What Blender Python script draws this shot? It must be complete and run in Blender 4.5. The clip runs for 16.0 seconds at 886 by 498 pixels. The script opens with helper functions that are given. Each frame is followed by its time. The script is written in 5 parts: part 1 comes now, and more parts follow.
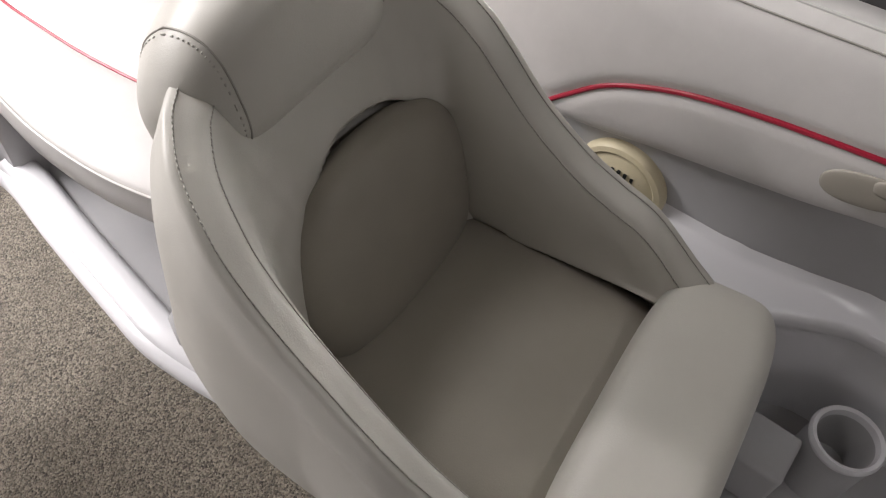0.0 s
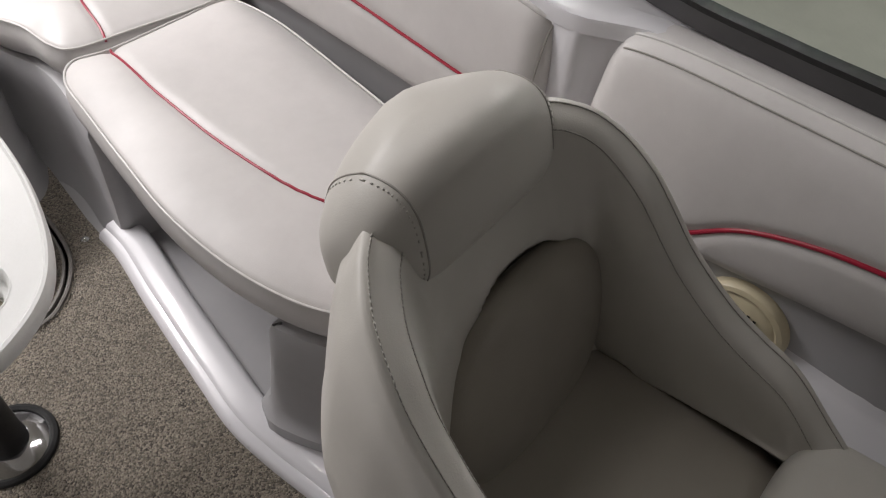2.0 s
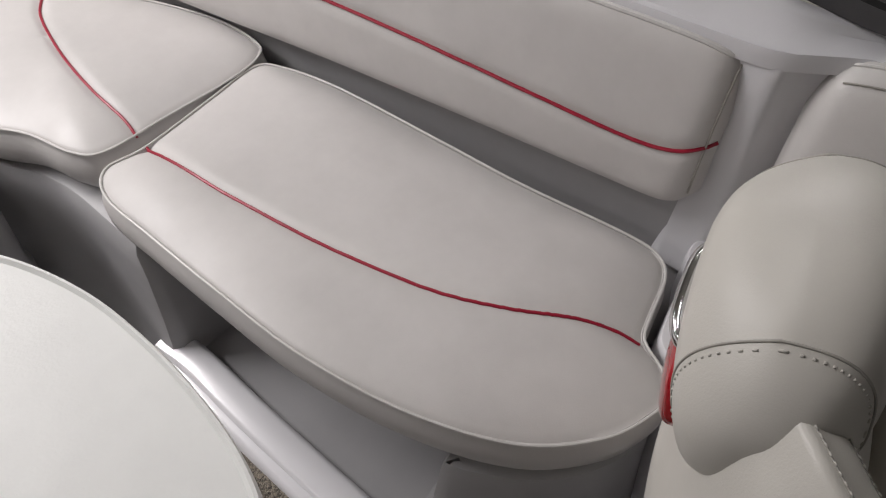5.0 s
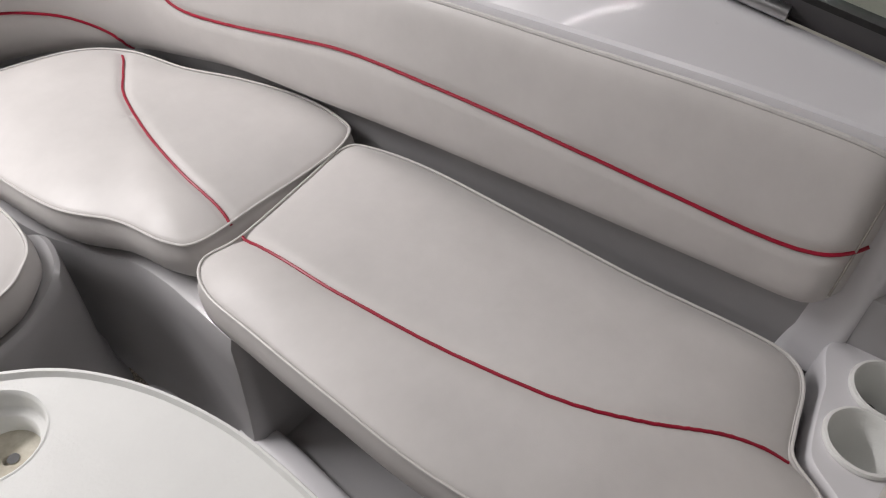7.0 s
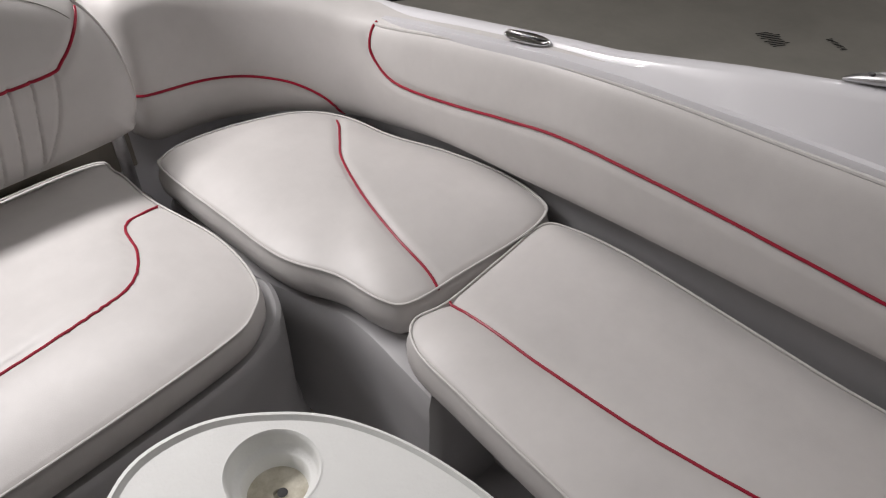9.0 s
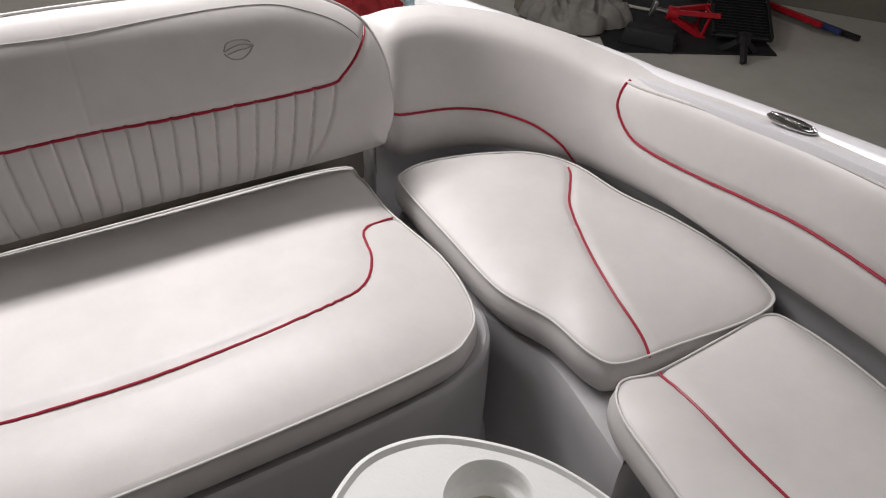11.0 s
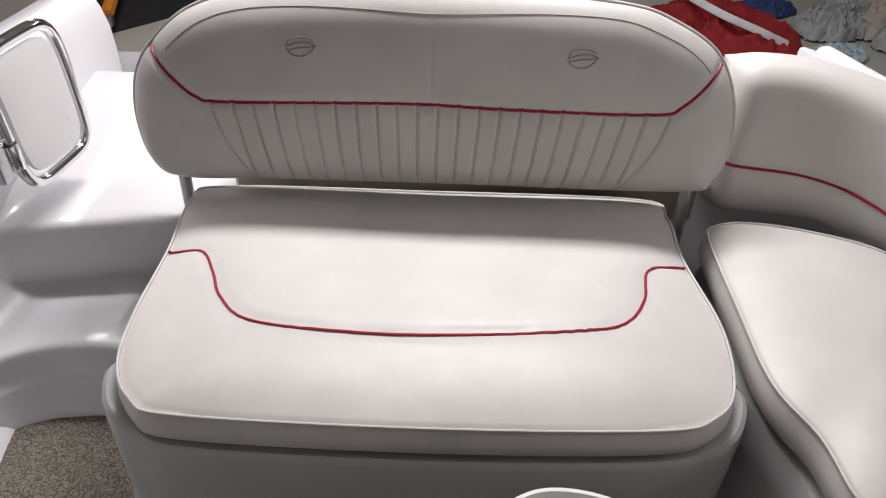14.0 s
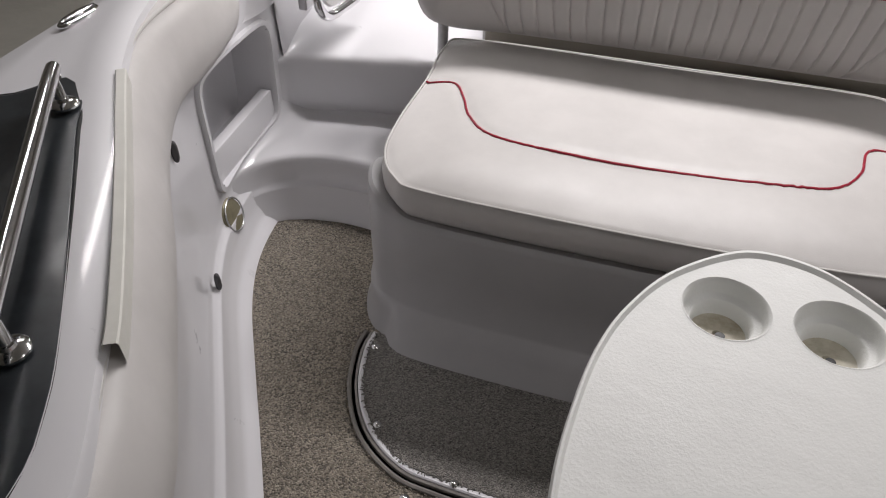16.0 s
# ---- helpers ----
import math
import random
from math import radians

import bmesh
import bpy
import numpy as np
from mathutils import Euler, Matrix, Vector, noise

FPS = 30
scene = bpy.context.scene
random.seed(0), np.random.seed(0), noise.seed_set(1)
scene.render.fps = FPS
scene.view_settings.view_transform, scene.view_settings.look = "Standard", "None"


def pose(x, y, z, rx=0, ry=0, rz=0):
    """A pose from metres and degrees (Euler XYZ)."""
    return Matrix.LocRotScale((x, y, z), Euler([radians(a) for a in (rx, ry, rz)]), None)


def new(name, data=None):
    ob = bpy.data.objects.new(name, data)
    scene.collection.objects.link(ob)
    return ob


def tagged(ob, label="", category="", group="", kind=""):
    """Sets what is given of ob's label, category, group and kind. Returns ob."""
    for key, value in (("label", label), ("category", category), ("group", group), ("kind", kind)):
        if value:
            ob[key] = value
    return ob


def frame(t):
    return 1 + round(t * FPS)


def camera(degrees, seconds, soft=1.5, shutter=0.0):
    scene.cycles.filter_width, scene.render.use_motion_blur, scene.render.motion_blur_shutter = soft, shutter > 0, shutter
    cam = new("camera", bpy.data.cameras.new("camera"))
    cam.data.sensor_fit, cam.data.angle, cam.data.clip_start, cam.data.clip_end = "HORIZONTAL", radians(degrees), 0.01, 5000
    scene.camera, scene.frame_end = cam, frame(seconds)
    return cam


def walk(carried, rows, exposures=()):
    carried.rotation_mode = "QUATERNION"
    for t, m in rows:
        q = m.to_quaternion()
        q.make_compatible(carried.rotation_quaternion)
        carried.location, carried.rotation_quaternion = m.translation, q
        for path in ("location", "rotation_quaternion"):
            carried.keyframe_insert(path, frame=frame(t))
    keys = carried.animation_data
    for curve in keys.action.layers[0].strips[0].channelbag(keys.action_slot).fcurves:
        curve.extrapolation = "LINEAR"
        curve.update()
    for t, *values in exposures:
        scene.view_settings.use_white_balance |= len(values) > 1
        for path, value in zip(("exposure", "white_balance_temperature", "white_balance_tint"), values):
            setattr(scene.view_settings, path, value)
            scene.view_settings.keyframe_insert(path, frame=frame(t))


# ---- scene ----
cam = camera(61.8, 16.0, soft=1.1)
METRES, EYE, TILT, LEAN, TURN = 1.65, 1.28, -53.0, -1.7, -50.9
ROWS = [
    (0.0, 0.0, 0.0, 0.0, 0.0, 0.0, 0.0),
    (0.5, -0.0016, -0.0069, 0.0071, 0.9, 1.47, -2.32),
    (1.0, -0.0117, -0.0133, 0.0179, 1.2, 2.39, -3.91),
    (1.5, -0.0375, -0.0129, 0.0318, 1.87, 3.31, -5.21),
    (2.0, -0.0844, -0.009, 0.052, 2.19, 4.23, -5.65),
    (2.5, -0.131, 0.0003, 0.0684, 1.35, 4.83, -4.42),
    (3.0, -0.1853, 0.0198, 0.0845, -1.07, 4.48, -2.09),
    (3.5, -0.2359, 0.0374, 0.0985, -2.05, 4.1, 1.34),
    (6.0, -0.3485, 0.1377, 0.1772, -3.73, 4.24, 3.78),
    (6.5, -0.3777, 0.1416, 0.1966, -3.45, 5.45, 3.54),
    (7.0, -0.4039, 0.1392, 0.2114, -2.78, 6.97, 3.44),
    (7.5, -0.4327, 0.1291, 0.2179, -1.68, 8.4, 2.38),
    (8.0, -0.4559, 0.1173, 0.2248, 0.15, 9.37, 1.04),
    (8.5, -0.4845, 0.1086, 0.225, 1.55, 10.43, -1.1),
    (9.0, -0.51, 0.1004, 0.2245, 3.77, 11.4, -3.64),
    (11.5, -0.5864, 0.0659, 0.214, 16.43, 11.42, -21.83),
    (12.0, -0.5914, 0.0637, 0.2112, 20.19, 10.09, -25.66),
    (12.5, -0.5821, 0.0713, 0.219, 24.56, 8.81, -30.12),
    (13.0, -0.5701, 0.085, 0.2309, 28.42, 7.29, -33.96),
    (13.5, -0.5591, 0.0975, 0.2402, 32.88, 5.0, -37.03),
    (14.0, -0.5463, 0.1074, 0.2407, 38.35, 1.6, -40.18),
    (14.5, -0.5322, 0.1161, 0.2233, 43.52, -2.87, -43.34),
    (15.0, -0.5078, 0.095, 0.1849, 48.54, -7.33, -45.62),
    (15.5, -0.4537, 0.0682, 0.1265, 52.83, -10.6, -46.32),
    (16.0, -0.4171, 0.0535, 0.0917, 57.49, -15.05, -47.91),
]
walk(cam, [(t, pose(0, 0, EYE, TILT, LEAN, TURN) @ pose(METRES * x, METRES * y, METRES * z, 90 + pitch, roll, yaw)) for t, x, y, z, yaw, pitch, roll in ROWS],
     exposures=[(0.0, 1.54), (0.5, 1.34), (0.8, 1.12), (1.8, 0.70), (3.5, 0.24), (5.5, 0.22), (6.7, 0.18), (8.0, -0.04), (9.0, -0.12), (11.5, 0.02), (14.0, 0.0), (16.0, -0.12)])

# ---- world and lamps: tube lamps added out of view under a garage ceiling ----
world = bpy.data.worlds.new("world")
scene.world = world
world.use_nodes = True
world.node_tree.nodes["Background"].inputs[0].default_value = (0.75, 0.8, 0.85, 1)
world.node_tree.nodes["Background"].inputs[1].default_value = 0.008


def added_lamp(x, y, z, sx, sy, watts):
    data = bpy.data.lights.new("added_light", "AREA")
    data.shape, data.size, data.size_y, data.energy = "RECTANGLE", sx, sy, watts
    data.color = (1.0, 0.96, 0.965)
    ob = new("added_light", data)
    ob.matrix_world = pose(x, y, z)
    return ob


GROUND, CEILING = -0.95, 2.25
# the first lamp follows the cast shadows; the others are unseen added fill
LAMPS = [(-0.25, 2.9, 1.25, 0.16, 58), (0.65, 1.35, 1.25, 0.16, 5), (-2.1, 2.9, 0.16, 1.25, 17), (2.8, 1.6, 0.16, 1.25, 22), (6.6, -1.0, 0.16, 1.25, 40), (0.4, -0.9, 1.25, 0.16, 1.5), (1.2, 5.6, 1.25, 0.16, 36), (-2.6, 6.0, 1.25, 0.16, 36)]
for lx, ly, lsx, lsy, lw in LAMPS:
    added_lamp(lx, ly, CEILING - 0.12, lsx, lsy, lw)


# ---- materials ----
def material(name, base, rough=0.5, metal=0.0, grain=0.0, grain_scale=300.0, stain=0.0, stain_scale=6.0, stain_colour=None, bump=0.1, coat=0.0, speckle=None, transmission=0.0, ior=1.45, sheen=0.0):
    """A surface with grain (fine bump and tone) and stains (broad, soft patches)."""
    m = bpy.data.materials.new(name)
    m.use_nodes = True
    nt = m.node_tree
    b = nt.nodes["Principled BSDF"]
    b.inputs["Roughness"].default_value, b.inputs["Metallic"].default_value = rough, metal
    b.inputs["Coat Weight"].default_value, b.inputs["Coat Roughness"].default_value = coat, 0.08
    b.inputs["Transmission Weight"].default_value, b.inputs["IOR"].default_value = transmission, ior
    b.inputs["Sheen Weight"].default_value = sheen
    b.inputs["Base Color"].default_value = (*base, 1)
    tc = nt.nodes.new("ShaderNodeTexCoord")
    colour = None

    def noise_node(scale, detail=4.0, rough_=0.6):
        n = nt.nodes.new("ShaderNodeTexNoise")
        n.inputs["Scale"].default_value, n.inputs["Detail"].default_value, n.inputs["Roughness"].default_value = scale, detail, rough_
        nt.links.new(tc.outputs["Object"], n.inputs["Vector"])
        return n

    def mix(fac, a, c):
        x = nt.nodes.new("ShaderNodeMix")
        x.data_type = "RGBA"
        nt.links.new(fac, x.inputs[0])
        for sock, v in ((x.inputs[6], a), (x.inputs[7], c)):
            if isinstance(v, tuple):
                sock.default_value = (*v, 1)
            else:
                nt.links.new(v, sock)
        return x.outputs[2]

    def ramp(sock, lo, hi):
        r = nt.nodes.new("ShaderNodeMapRange")
        r.inputs["From Min"].default_value, r.inputs["From Max"].default_value = lo, hi
        nt.links.new(sock, r.inputs["Value"])
        return r.outputs[0]

    if stain:
        dark = stain_colour or tuple(c * (1 - stain) for c in base)
        colour = mix(ramp(noise_node(stain_scale, 5.0, 0.65).outputs["Fac"], 0.35, 0.75), base, dark)
        rn = ramp(noise_node(stain_scale * 3.1, 6.0).outputs["Fac"], 0.2, 0.8)
        rr = nt.nodes.new("ShaderNodeMapRange")
        rr.inputs["To Min"].default_value, rr.inputs["To Max"].default_value = rough * 0.85, min(1.0, rough * 1.2)
        nt.links.new(rn, rr.inputs["Value"])
        nt.links.new(rr.outputs[0], b.inputs["Roughness"])
    if speckle:
        v = nt.nodes.new("ShaderNodeTexVoronoi")
        v.inputs["Scale"].default_value = speckle[0]
        nt.links.new(tc.outputs["Object"], v.inputs["Vector"])
        sep = nt.nodes.new("ShaderNodeSeparateColor")
        nt.links.new(v.outputs["Color"], sep.inputs[0])
        cr = nt.nodes.new("ShaderNodeValToRGB")
        cr.color_ramp.elements[0].color, cr.color_ramp.elements[1].color = (*speckle[1], 1), (*speckle[2], 1)
        nt.links.new(sep.outputs[0], cr.inputs[0])
        colour = mix(ramp(noise_node(speckle[0] * 0.04).outputs["Fac"], 0.3, 0.8), cr.outputs[0], mix(sep.outputs[1], cr.outputs[0], base))
        bp = nt.nodes.new("ShaderNodeBump")
        bp.inputs["Strength"].default_value, bp.inputs["Distance"].default_value = 0.9, 0.004
        inv = nt.nodes.new("ShaderNodeMath")
        inv.operation = "SUBTRACT"
        inv.inputs[0].default_value = 1.0
        nt.links.new(v.outputs["Distance"], inv.inputs[1])
        nt.links.new(inv.outputs[0], bp.inputs["Height"])
        nt.links.new(bp.outputs[0], b.inputs["Normal"])
    elif grain:
        n = noise_node(grain_scale, 3.0)
        broad = noise_node(9.0, 3.0)
        add = nt.nodes.new("ShaderNodeMath")
        add.operation = "MULTIPLY_ADD"
        add.inputs[1].default_value = 6.0
        nt.links.new(broad.outputs["Fac"], add.inputs[0])
        nt.links.new(n.outputs["Fac"], add.inputs[2])
        bp = nt.nodes.new("ShaderNodeBump")
        bp.inputs["Strength"].default_value, bp.inputs["Distance"].default_value = grain, bump * 0.01
        nt.links.new(add.outputs[0], bp.inputs["Height"])
        nt.links.new(bp.outputs[0], b.inputs["Normal"])
    if colour is not None:
        nt.links.new(colour, b.inputs["Base Color"])
    return m


VINYL = material("vinyl", (0.585, 0.565, 0.55), 0.42, grain=0.25, grain_scale=520, stain=0.14, stain_scale=5.0, bump=0.08)
SEAT_VINYL = material("seat_vinyl", (0.57, 0.55, 0.505), 0.38, grain=0.3, grain_scale=520, stain=0.08, stain_scale=5.0, bump=0.08)
# seat vinyl made darker: shade of chair inside, recess and bench gap in its colour
SEAT_SHADED = material("seat_vinyl_shaded", (0.31, 0.285, 0.245), 0.45, grain=0.3, grain_scale=520, stain=0.1, stain_scale=6.0, bump=0.08)
WELT = material("welt_piping", (0.60, 0.585, 0.565), 0.35, stain=0.12, stain_scale=40)
RED_WELT = material("red_piping", (0.32, 0.008, 0.03), 0.35, stain=0.2, stain_scale=60)
SEAM = material("seam_fold", (0.36, 0.345, 0.31), 0.6, stain=0.2, stain_scale=60)
THREAD = material("thread", (0.50, 0.48, 0.44), 0.7, stain=0.2, stain_scale=90)
GEL = material("gelcoat", (0.68, 0.673, 0.692), 0.30, stain=0.035, stain_scale=3.0, coat=0.4, grain=0.015, grain_scale=40)
# the same gelcoat with shade mixed into its colour, for liner, bases and pockets
GEL_SHADED = material("gelcoat_shaded", (0.41, 0.405, 0.41), 0.42, stain=0.09, stain_scale=5.0, coat=0.15, grain=0.12, grain_scale=160)
CARPET = material("carpet", (0.165, 0.142, 0.112), 0.95, speckle=(330.0, (0.028, 0.023, 0.018), (0.40, 0.35, 0.28)), sheen=0.2)
CARPET_DARK = material("carpet_dark", (0.15, 0.14, 0.128), 0.95, speckle=(420.0, (0.04, 0.037, 0.034), (0.33, 0.31, 0.28)), sheen=0.2)
CHROME = material("chrome", (0.75, 0.75, 0.76), 0.12, 1.0, stain=0.15, stain_scale=20)
ALU = material("brushed_metal", (0.55, 0.55, 0.56), 0.35, 1.0, stain=0.25, stain_scale=30)
CREAM = material("cream_plastic", (0.62, 0.55, 0.38), 0.4, stain=0.12, stain_scale=20)
CREAM_PALE = material("pale_cream_plastic", (0.70, 0.69, 0.64), 0.45, stain=0.1, stain_scale=20)
BRASS = material("tarnished_cap", (0.30, 0.27, 0.18), 0.45, 0.35, stain=0.3, stain_scale=30)
TABLE = material("table_plastic", (0.76, 0.765, 0.745), 0.48, grain=0.5, grain_scale=240, stain=0.05, stain_scale=12, bump=0.1)
DIRT = material("dirty_plastic", (0.60, 0.575, 0.49), 0.6, stain=0.4, stain_scale=30, stain_colour=(0.30, 0.26, 0.18))
BLACK = material("black_plastic", (0.015, 0.015, 0.016), 0.45, grain=0.2, grain_scale=200, stain=0.3, stain_scale=15)
SMOKED = material("smoked_acrylic", (0.008, 0.010, 0.012), 0.34, coat=0.08, stain=0.5, stain_scale=9, stain_colour=(0.03, 0.035, 0.04))
FRAME_GREY = material("window_frame_grey", (0.075, 0.072, 0.075), 0.45, grain=0.1, grain_scale=300, stain=0.15, stain_scale=12)
RUBBER = material("rubber", (0.02, 0.02, 0.02), 0.7, stain=0.3, stain_scale=30)
TRIM_GREY = material("trim_channel", (0.22, 0.205, 0.19), 0.5, stain=0.35, stain_scale=25)
RED_SHELL = material("red_gloss_plastic", (0.36, 0.008, 0.015), 0.12, coat=0.8, stain=0.2, stain_scale=20)
GLASS = material("green_glass", (0.90, 0.985, 0.93), 0.02, transmission=1.0, ior=1.05)
MIRROR = material("white_pad", (0.74, 0.73, 0.735), 0.3, coat=0.2, stain=0.06, stain_scale=8)
CONCRETE = material("painted_concrete", (0.46, 0.445, 0.40), 0.35, grain=0.3, grain_scale=40, stain=0.25, stain_scale=1.3, bump=0.2)
GARAGE_WALL = material("garage_wall", (0.36, 0.345, 0.315), 0.7, grain=0.3, grain_scale=60, stain=0.1, stain_scale=1.0)
MAT_BLACK = material("black_mat", (0.012, 0.012, 0.014), 0.7, grain=0.5, grain_scale=90, stain=0.4, stain_scale=6)
CLOTH_RED = material("red_cloth", (0.27, 0.012, 0.016), 0.8, grain=0.4, grain_scale=120, stain=0.35, stain_scale=9)
CLOTH_GREY = material("grey_canvas", (0.22, 0.21, 0.19), 0.85, grain=0.5, grain_scale=160, stain=0.3, stain_scale=7)
CLOTH_SILVER = material("silver_cloth", (0.36, 0.37, 0.38), 0.6, grain=0.4, grain_scale=160, stain=0.35, stain_scale=9)
CLOTH_WHITE = material("white_cloth", (0.62, 0.62, 0.62), 0.85, grain=0.4, grain_scale=160, stain=0.2, stain_scale=9)
CLOTH_BLUE = material("pale_blue_cloth", (0.42, 0.52, 0.58), 0.85, grain=0.4, grain_scale=160, stain=0.2, stain_scale=9)
CLOTH_BEIGE = material("beige_canvas", (0.40, 0.37, 0.32), 0.8, grain=0.4, grain_scale=160, stain=0.25, stain_scale=7)
CLOTH_BROWN = material("brown_canvas", (0.17, 0.15, 0.125), 0.85, grain=0.5, grain_scale=160, stain=0.3, stain_scale=9)
CLOTH_NAVY = material("navy_cloth", (0.03, 0.05, 0.16), 0.8, grain=0.4, grain_scale=160, stain=0.3, stain_scale=9)
ORANGE = material("orange_paint", (0.75, 0.22, 0.02), 0.35, stain=0.25, stain_scale=20)
RED_PAINT = material("red_paint", (0.45, 0.01, 0.02), 0.35, stain=0.3, stain_scale=20)
HULL = material("hull_gelcoat", (0.66, 0.66, 0.67), 0.2, coat=0.6, stain=0.05, stain_scale=2)
DOOR_PAINT = material("door_paint", (0.16, 0.15, 0.12), 0.6, stain=0.15, stain_scale=4)
ROPE = material("rope", (0.55, 0.52, 0.45), 0.9, grain=0.6, grain_scale=300, stain=0.2, stain_scale=30)
BADGE = material("grey_print", (0.30, 0.29, 0.28), 0.5, stain=0.15, stain_scale=60)
LAMP_BODY = material("lamp_body", (0.75, 0.75, 0.74), 0.5, stain=0.05)


# ---- builders ----
def thing(name, at, label, category, group="", kind=""):
    e = new(name)
    e.empty_display_size = 0.05
    e.matrix_world = Matrix.Translation(at)
    return tagged(e, label, category, group, kind)


def part(name, bm, mat, parent=None, label="", smooth=True):
    """Links a bmesh in world coordinates as one mesh, under parent where one is given."""
    me = bpy.data.meshes.new(name)
    bmesh.ops.recalc_face_normals(bm, faces=bm.faces[:])
    bm.to_mesh(me)
    bm.free()
    me.materials.append(mat)
    if smooth:
        me.shade_smooth()
        me.set_sharp_from_angle(angle=radians(42))
    ob = new(name, me)
    if parent is not None:
        ob.parent = parent
        base = parent.matrix_basis.copy()
        if parent.parent is not None:
            base = parent.parent.matrix_basis @ parent.matrix_parent_inverse @ base
        ob.matrix_parent_inverse = base.inverted()
    if label:
        tagged(ob, label)
    return ob


def structure(name, bm, mat, label, category, smooth=True):
    return tagged(part(name, bm, mat, None, "", smooth), label, category, "", "structure")


def spline(points, n, closed=False):
    """n points at even steps along a Catmull-Rom curve through points."""
    p = [np.array(q, float) for q in points]
    k = len(p)
    dense = []
    for i in range(k if closed else k - 1):
        a, b = p[i], p[(i + 1) % k]
        z = p[i - 1] if (closed or i > 0) else 2 * a - b
        d = p[(i + 2) % k] if (closed or i + 2 < k) else 2 * b - a
        for s in range(24):
            t = s / 24
            dense.append(0.5 * (2 * a + (b - z) * t + (2 * z - 5 * a + 4 * b - d) * t * t + (3 * a - z - 3 * b + d) * t ** 3))
    dense.append(p[0] if closed else p[-1])
    dense = np.array(dense)
    run = np.concatenate([[0], np.cumsum(np.linalg.norm(np.diff(dense, axis=0), axis=1))])
    want = np.linspace(0, run[-1], n, endpoint=not closed)
    return np.stack([np.interp(want, run, dense[:, c]) for c in range(dense.shape[1])], 1)


def grid(rings, around=True, cap0=False, cap1=False, along=False, bm=None):
    """A skin over rings of equal length. around: each ring closes; along: the last ring joins the first."""
    bm = bm or bmesh.new()
    vs = [[bm.verts.new(Vector(p)) for p in r] for r in rings]
    n = len(vs[0])
    for i in range(len(vs) if along else len(vs) - 1):
        a, b = vs[i], vs[(i + 1) % len(vs)]
        for j in range(n if around else n - 1):
            bm.faces.new((a[j], a[(j + 1) % n], b[(j + 1) % n], b[j]))
    for flag, ring in ((cap0, vs[0]), (cap1, vs[-1])):
        if flag:
            c = bm.verts.new(sum((v.co for v in ring), Vector()) / n)
            for j in range(n):
                bm.faces.new((ring[j], ring[(j + 1) % n], c))
    return bm


def tube(points, r, closed=False, sides=8, bm=None, flat=1.0):
    """A round bar along points (use spline first)."""
    p = [Vector(q) for q in points]
    k = len(p)
    rings, up = [], None
    for i in range(k):
        a = p[i - 1] if (closed or i > 0) else p[i]
        b = p[(i + 1) % k] if (closed or i + 1 < k) else p[i]
        d = (b - a).normalized()
        if up is None:
            up = d.orthogonal().normalized()
        up = (up - d * up.dot(d)).normalized()
        side = d.cross(up)
        rings.append([p[i] + (up * math.cos(w) + side * math.sin(w) * flat) * r for w in (2 * math.pi * j / sides for j in range(sides))])
    return grid(rings, True, not closed, not closed, closed, bm)


def box(x0, y0, z0, x1, y1, z1, bevel=0.0, segments=3, bm=None):
    bm = bm or bmesh.new()
    made = bmesh.ops.create_cube(bm, size=1, matrix=Matrix.Translation(((x0 + x1) / 2, (y0 + y1) / 2, (z0 + z1) / 2)) @ Matrix.Diagonal((x1 - x0, y1 - y0, z1 - z0, 1)))
    if bevel:
        bmesh.ops.bevel(bm, geom=[e for e in bm.edges if e.verts[0] in made["verts"]], offset=bevel, segments=segments, profile=0.5, affect="EDGES")
    return bm


def lathe(profile, at=(0, 0, 0), n=40, m=None, bm=None, lid=True):
    """Turns (radius, height) pairs about z, then places them."""
    m = m or Matrix.Translation(at)
    rings = [[m @ Vector((r * math.cos(2 * math.pi * j / n), r * math.sin(2 * math.pi * j / n), z)) for j in range(n)] for r, z in profile]
    return grid(rings, True, bool(lid) and profile[0][0] > 1e-5, lid is not None and profile[-1][0] > 1e-5, False, bm)


def pillow(m, half, power=3.2, n=48, k=28):
    """A rounded block: a superellipsoid of the given half sizes, posed by m."""
    def sp(v, e):
        return math.copysign(abs(v) ** e, v)
    e = 2 / power
    rings = []
    for i in range(1, k):
        ph = math.pi * (i / k - 0.5)
        rings.append([m @ Vector((half[0] * sp(math.cos(ph), e) * sp(math.cos(w), e), half[1] * sp(math.cos(ph), e) * sp(math.sin(w), e), half[2] * sp(math.sin(ph), e)))
                      for w in (2 * math.pi * (j + 0.5) / n for j in range(n))])
    return grid(rings, True, True, True)


def tree_of(bm):
    from mathutils.bvhtree import BVHTree
    bm.normal_update()
    return BVHTree.FromBMesh(bm)


def drape(tree, points, way, lift=0.0):
    """Points cast along way onto a surface."""
    way, out = Vector(way).normalized(), []
    for p in points:
        hit, normal, _, _ = tree.ray_cast(Vector(p) - way * 0.4, way)
        if hit is not None:
            out.append(hit - way * lift)
    return out


def near_lines(xy, lines):
    """The distance of each point to the nearest of some dense lines."""
    d = np.full(len(xy), 9.0)
    for line in lines:
        for q in line:
            d = np.minimum(d, np.linalg.norm(xy - np.array(q)[: xy.shape[1]], axis=1))
    return d


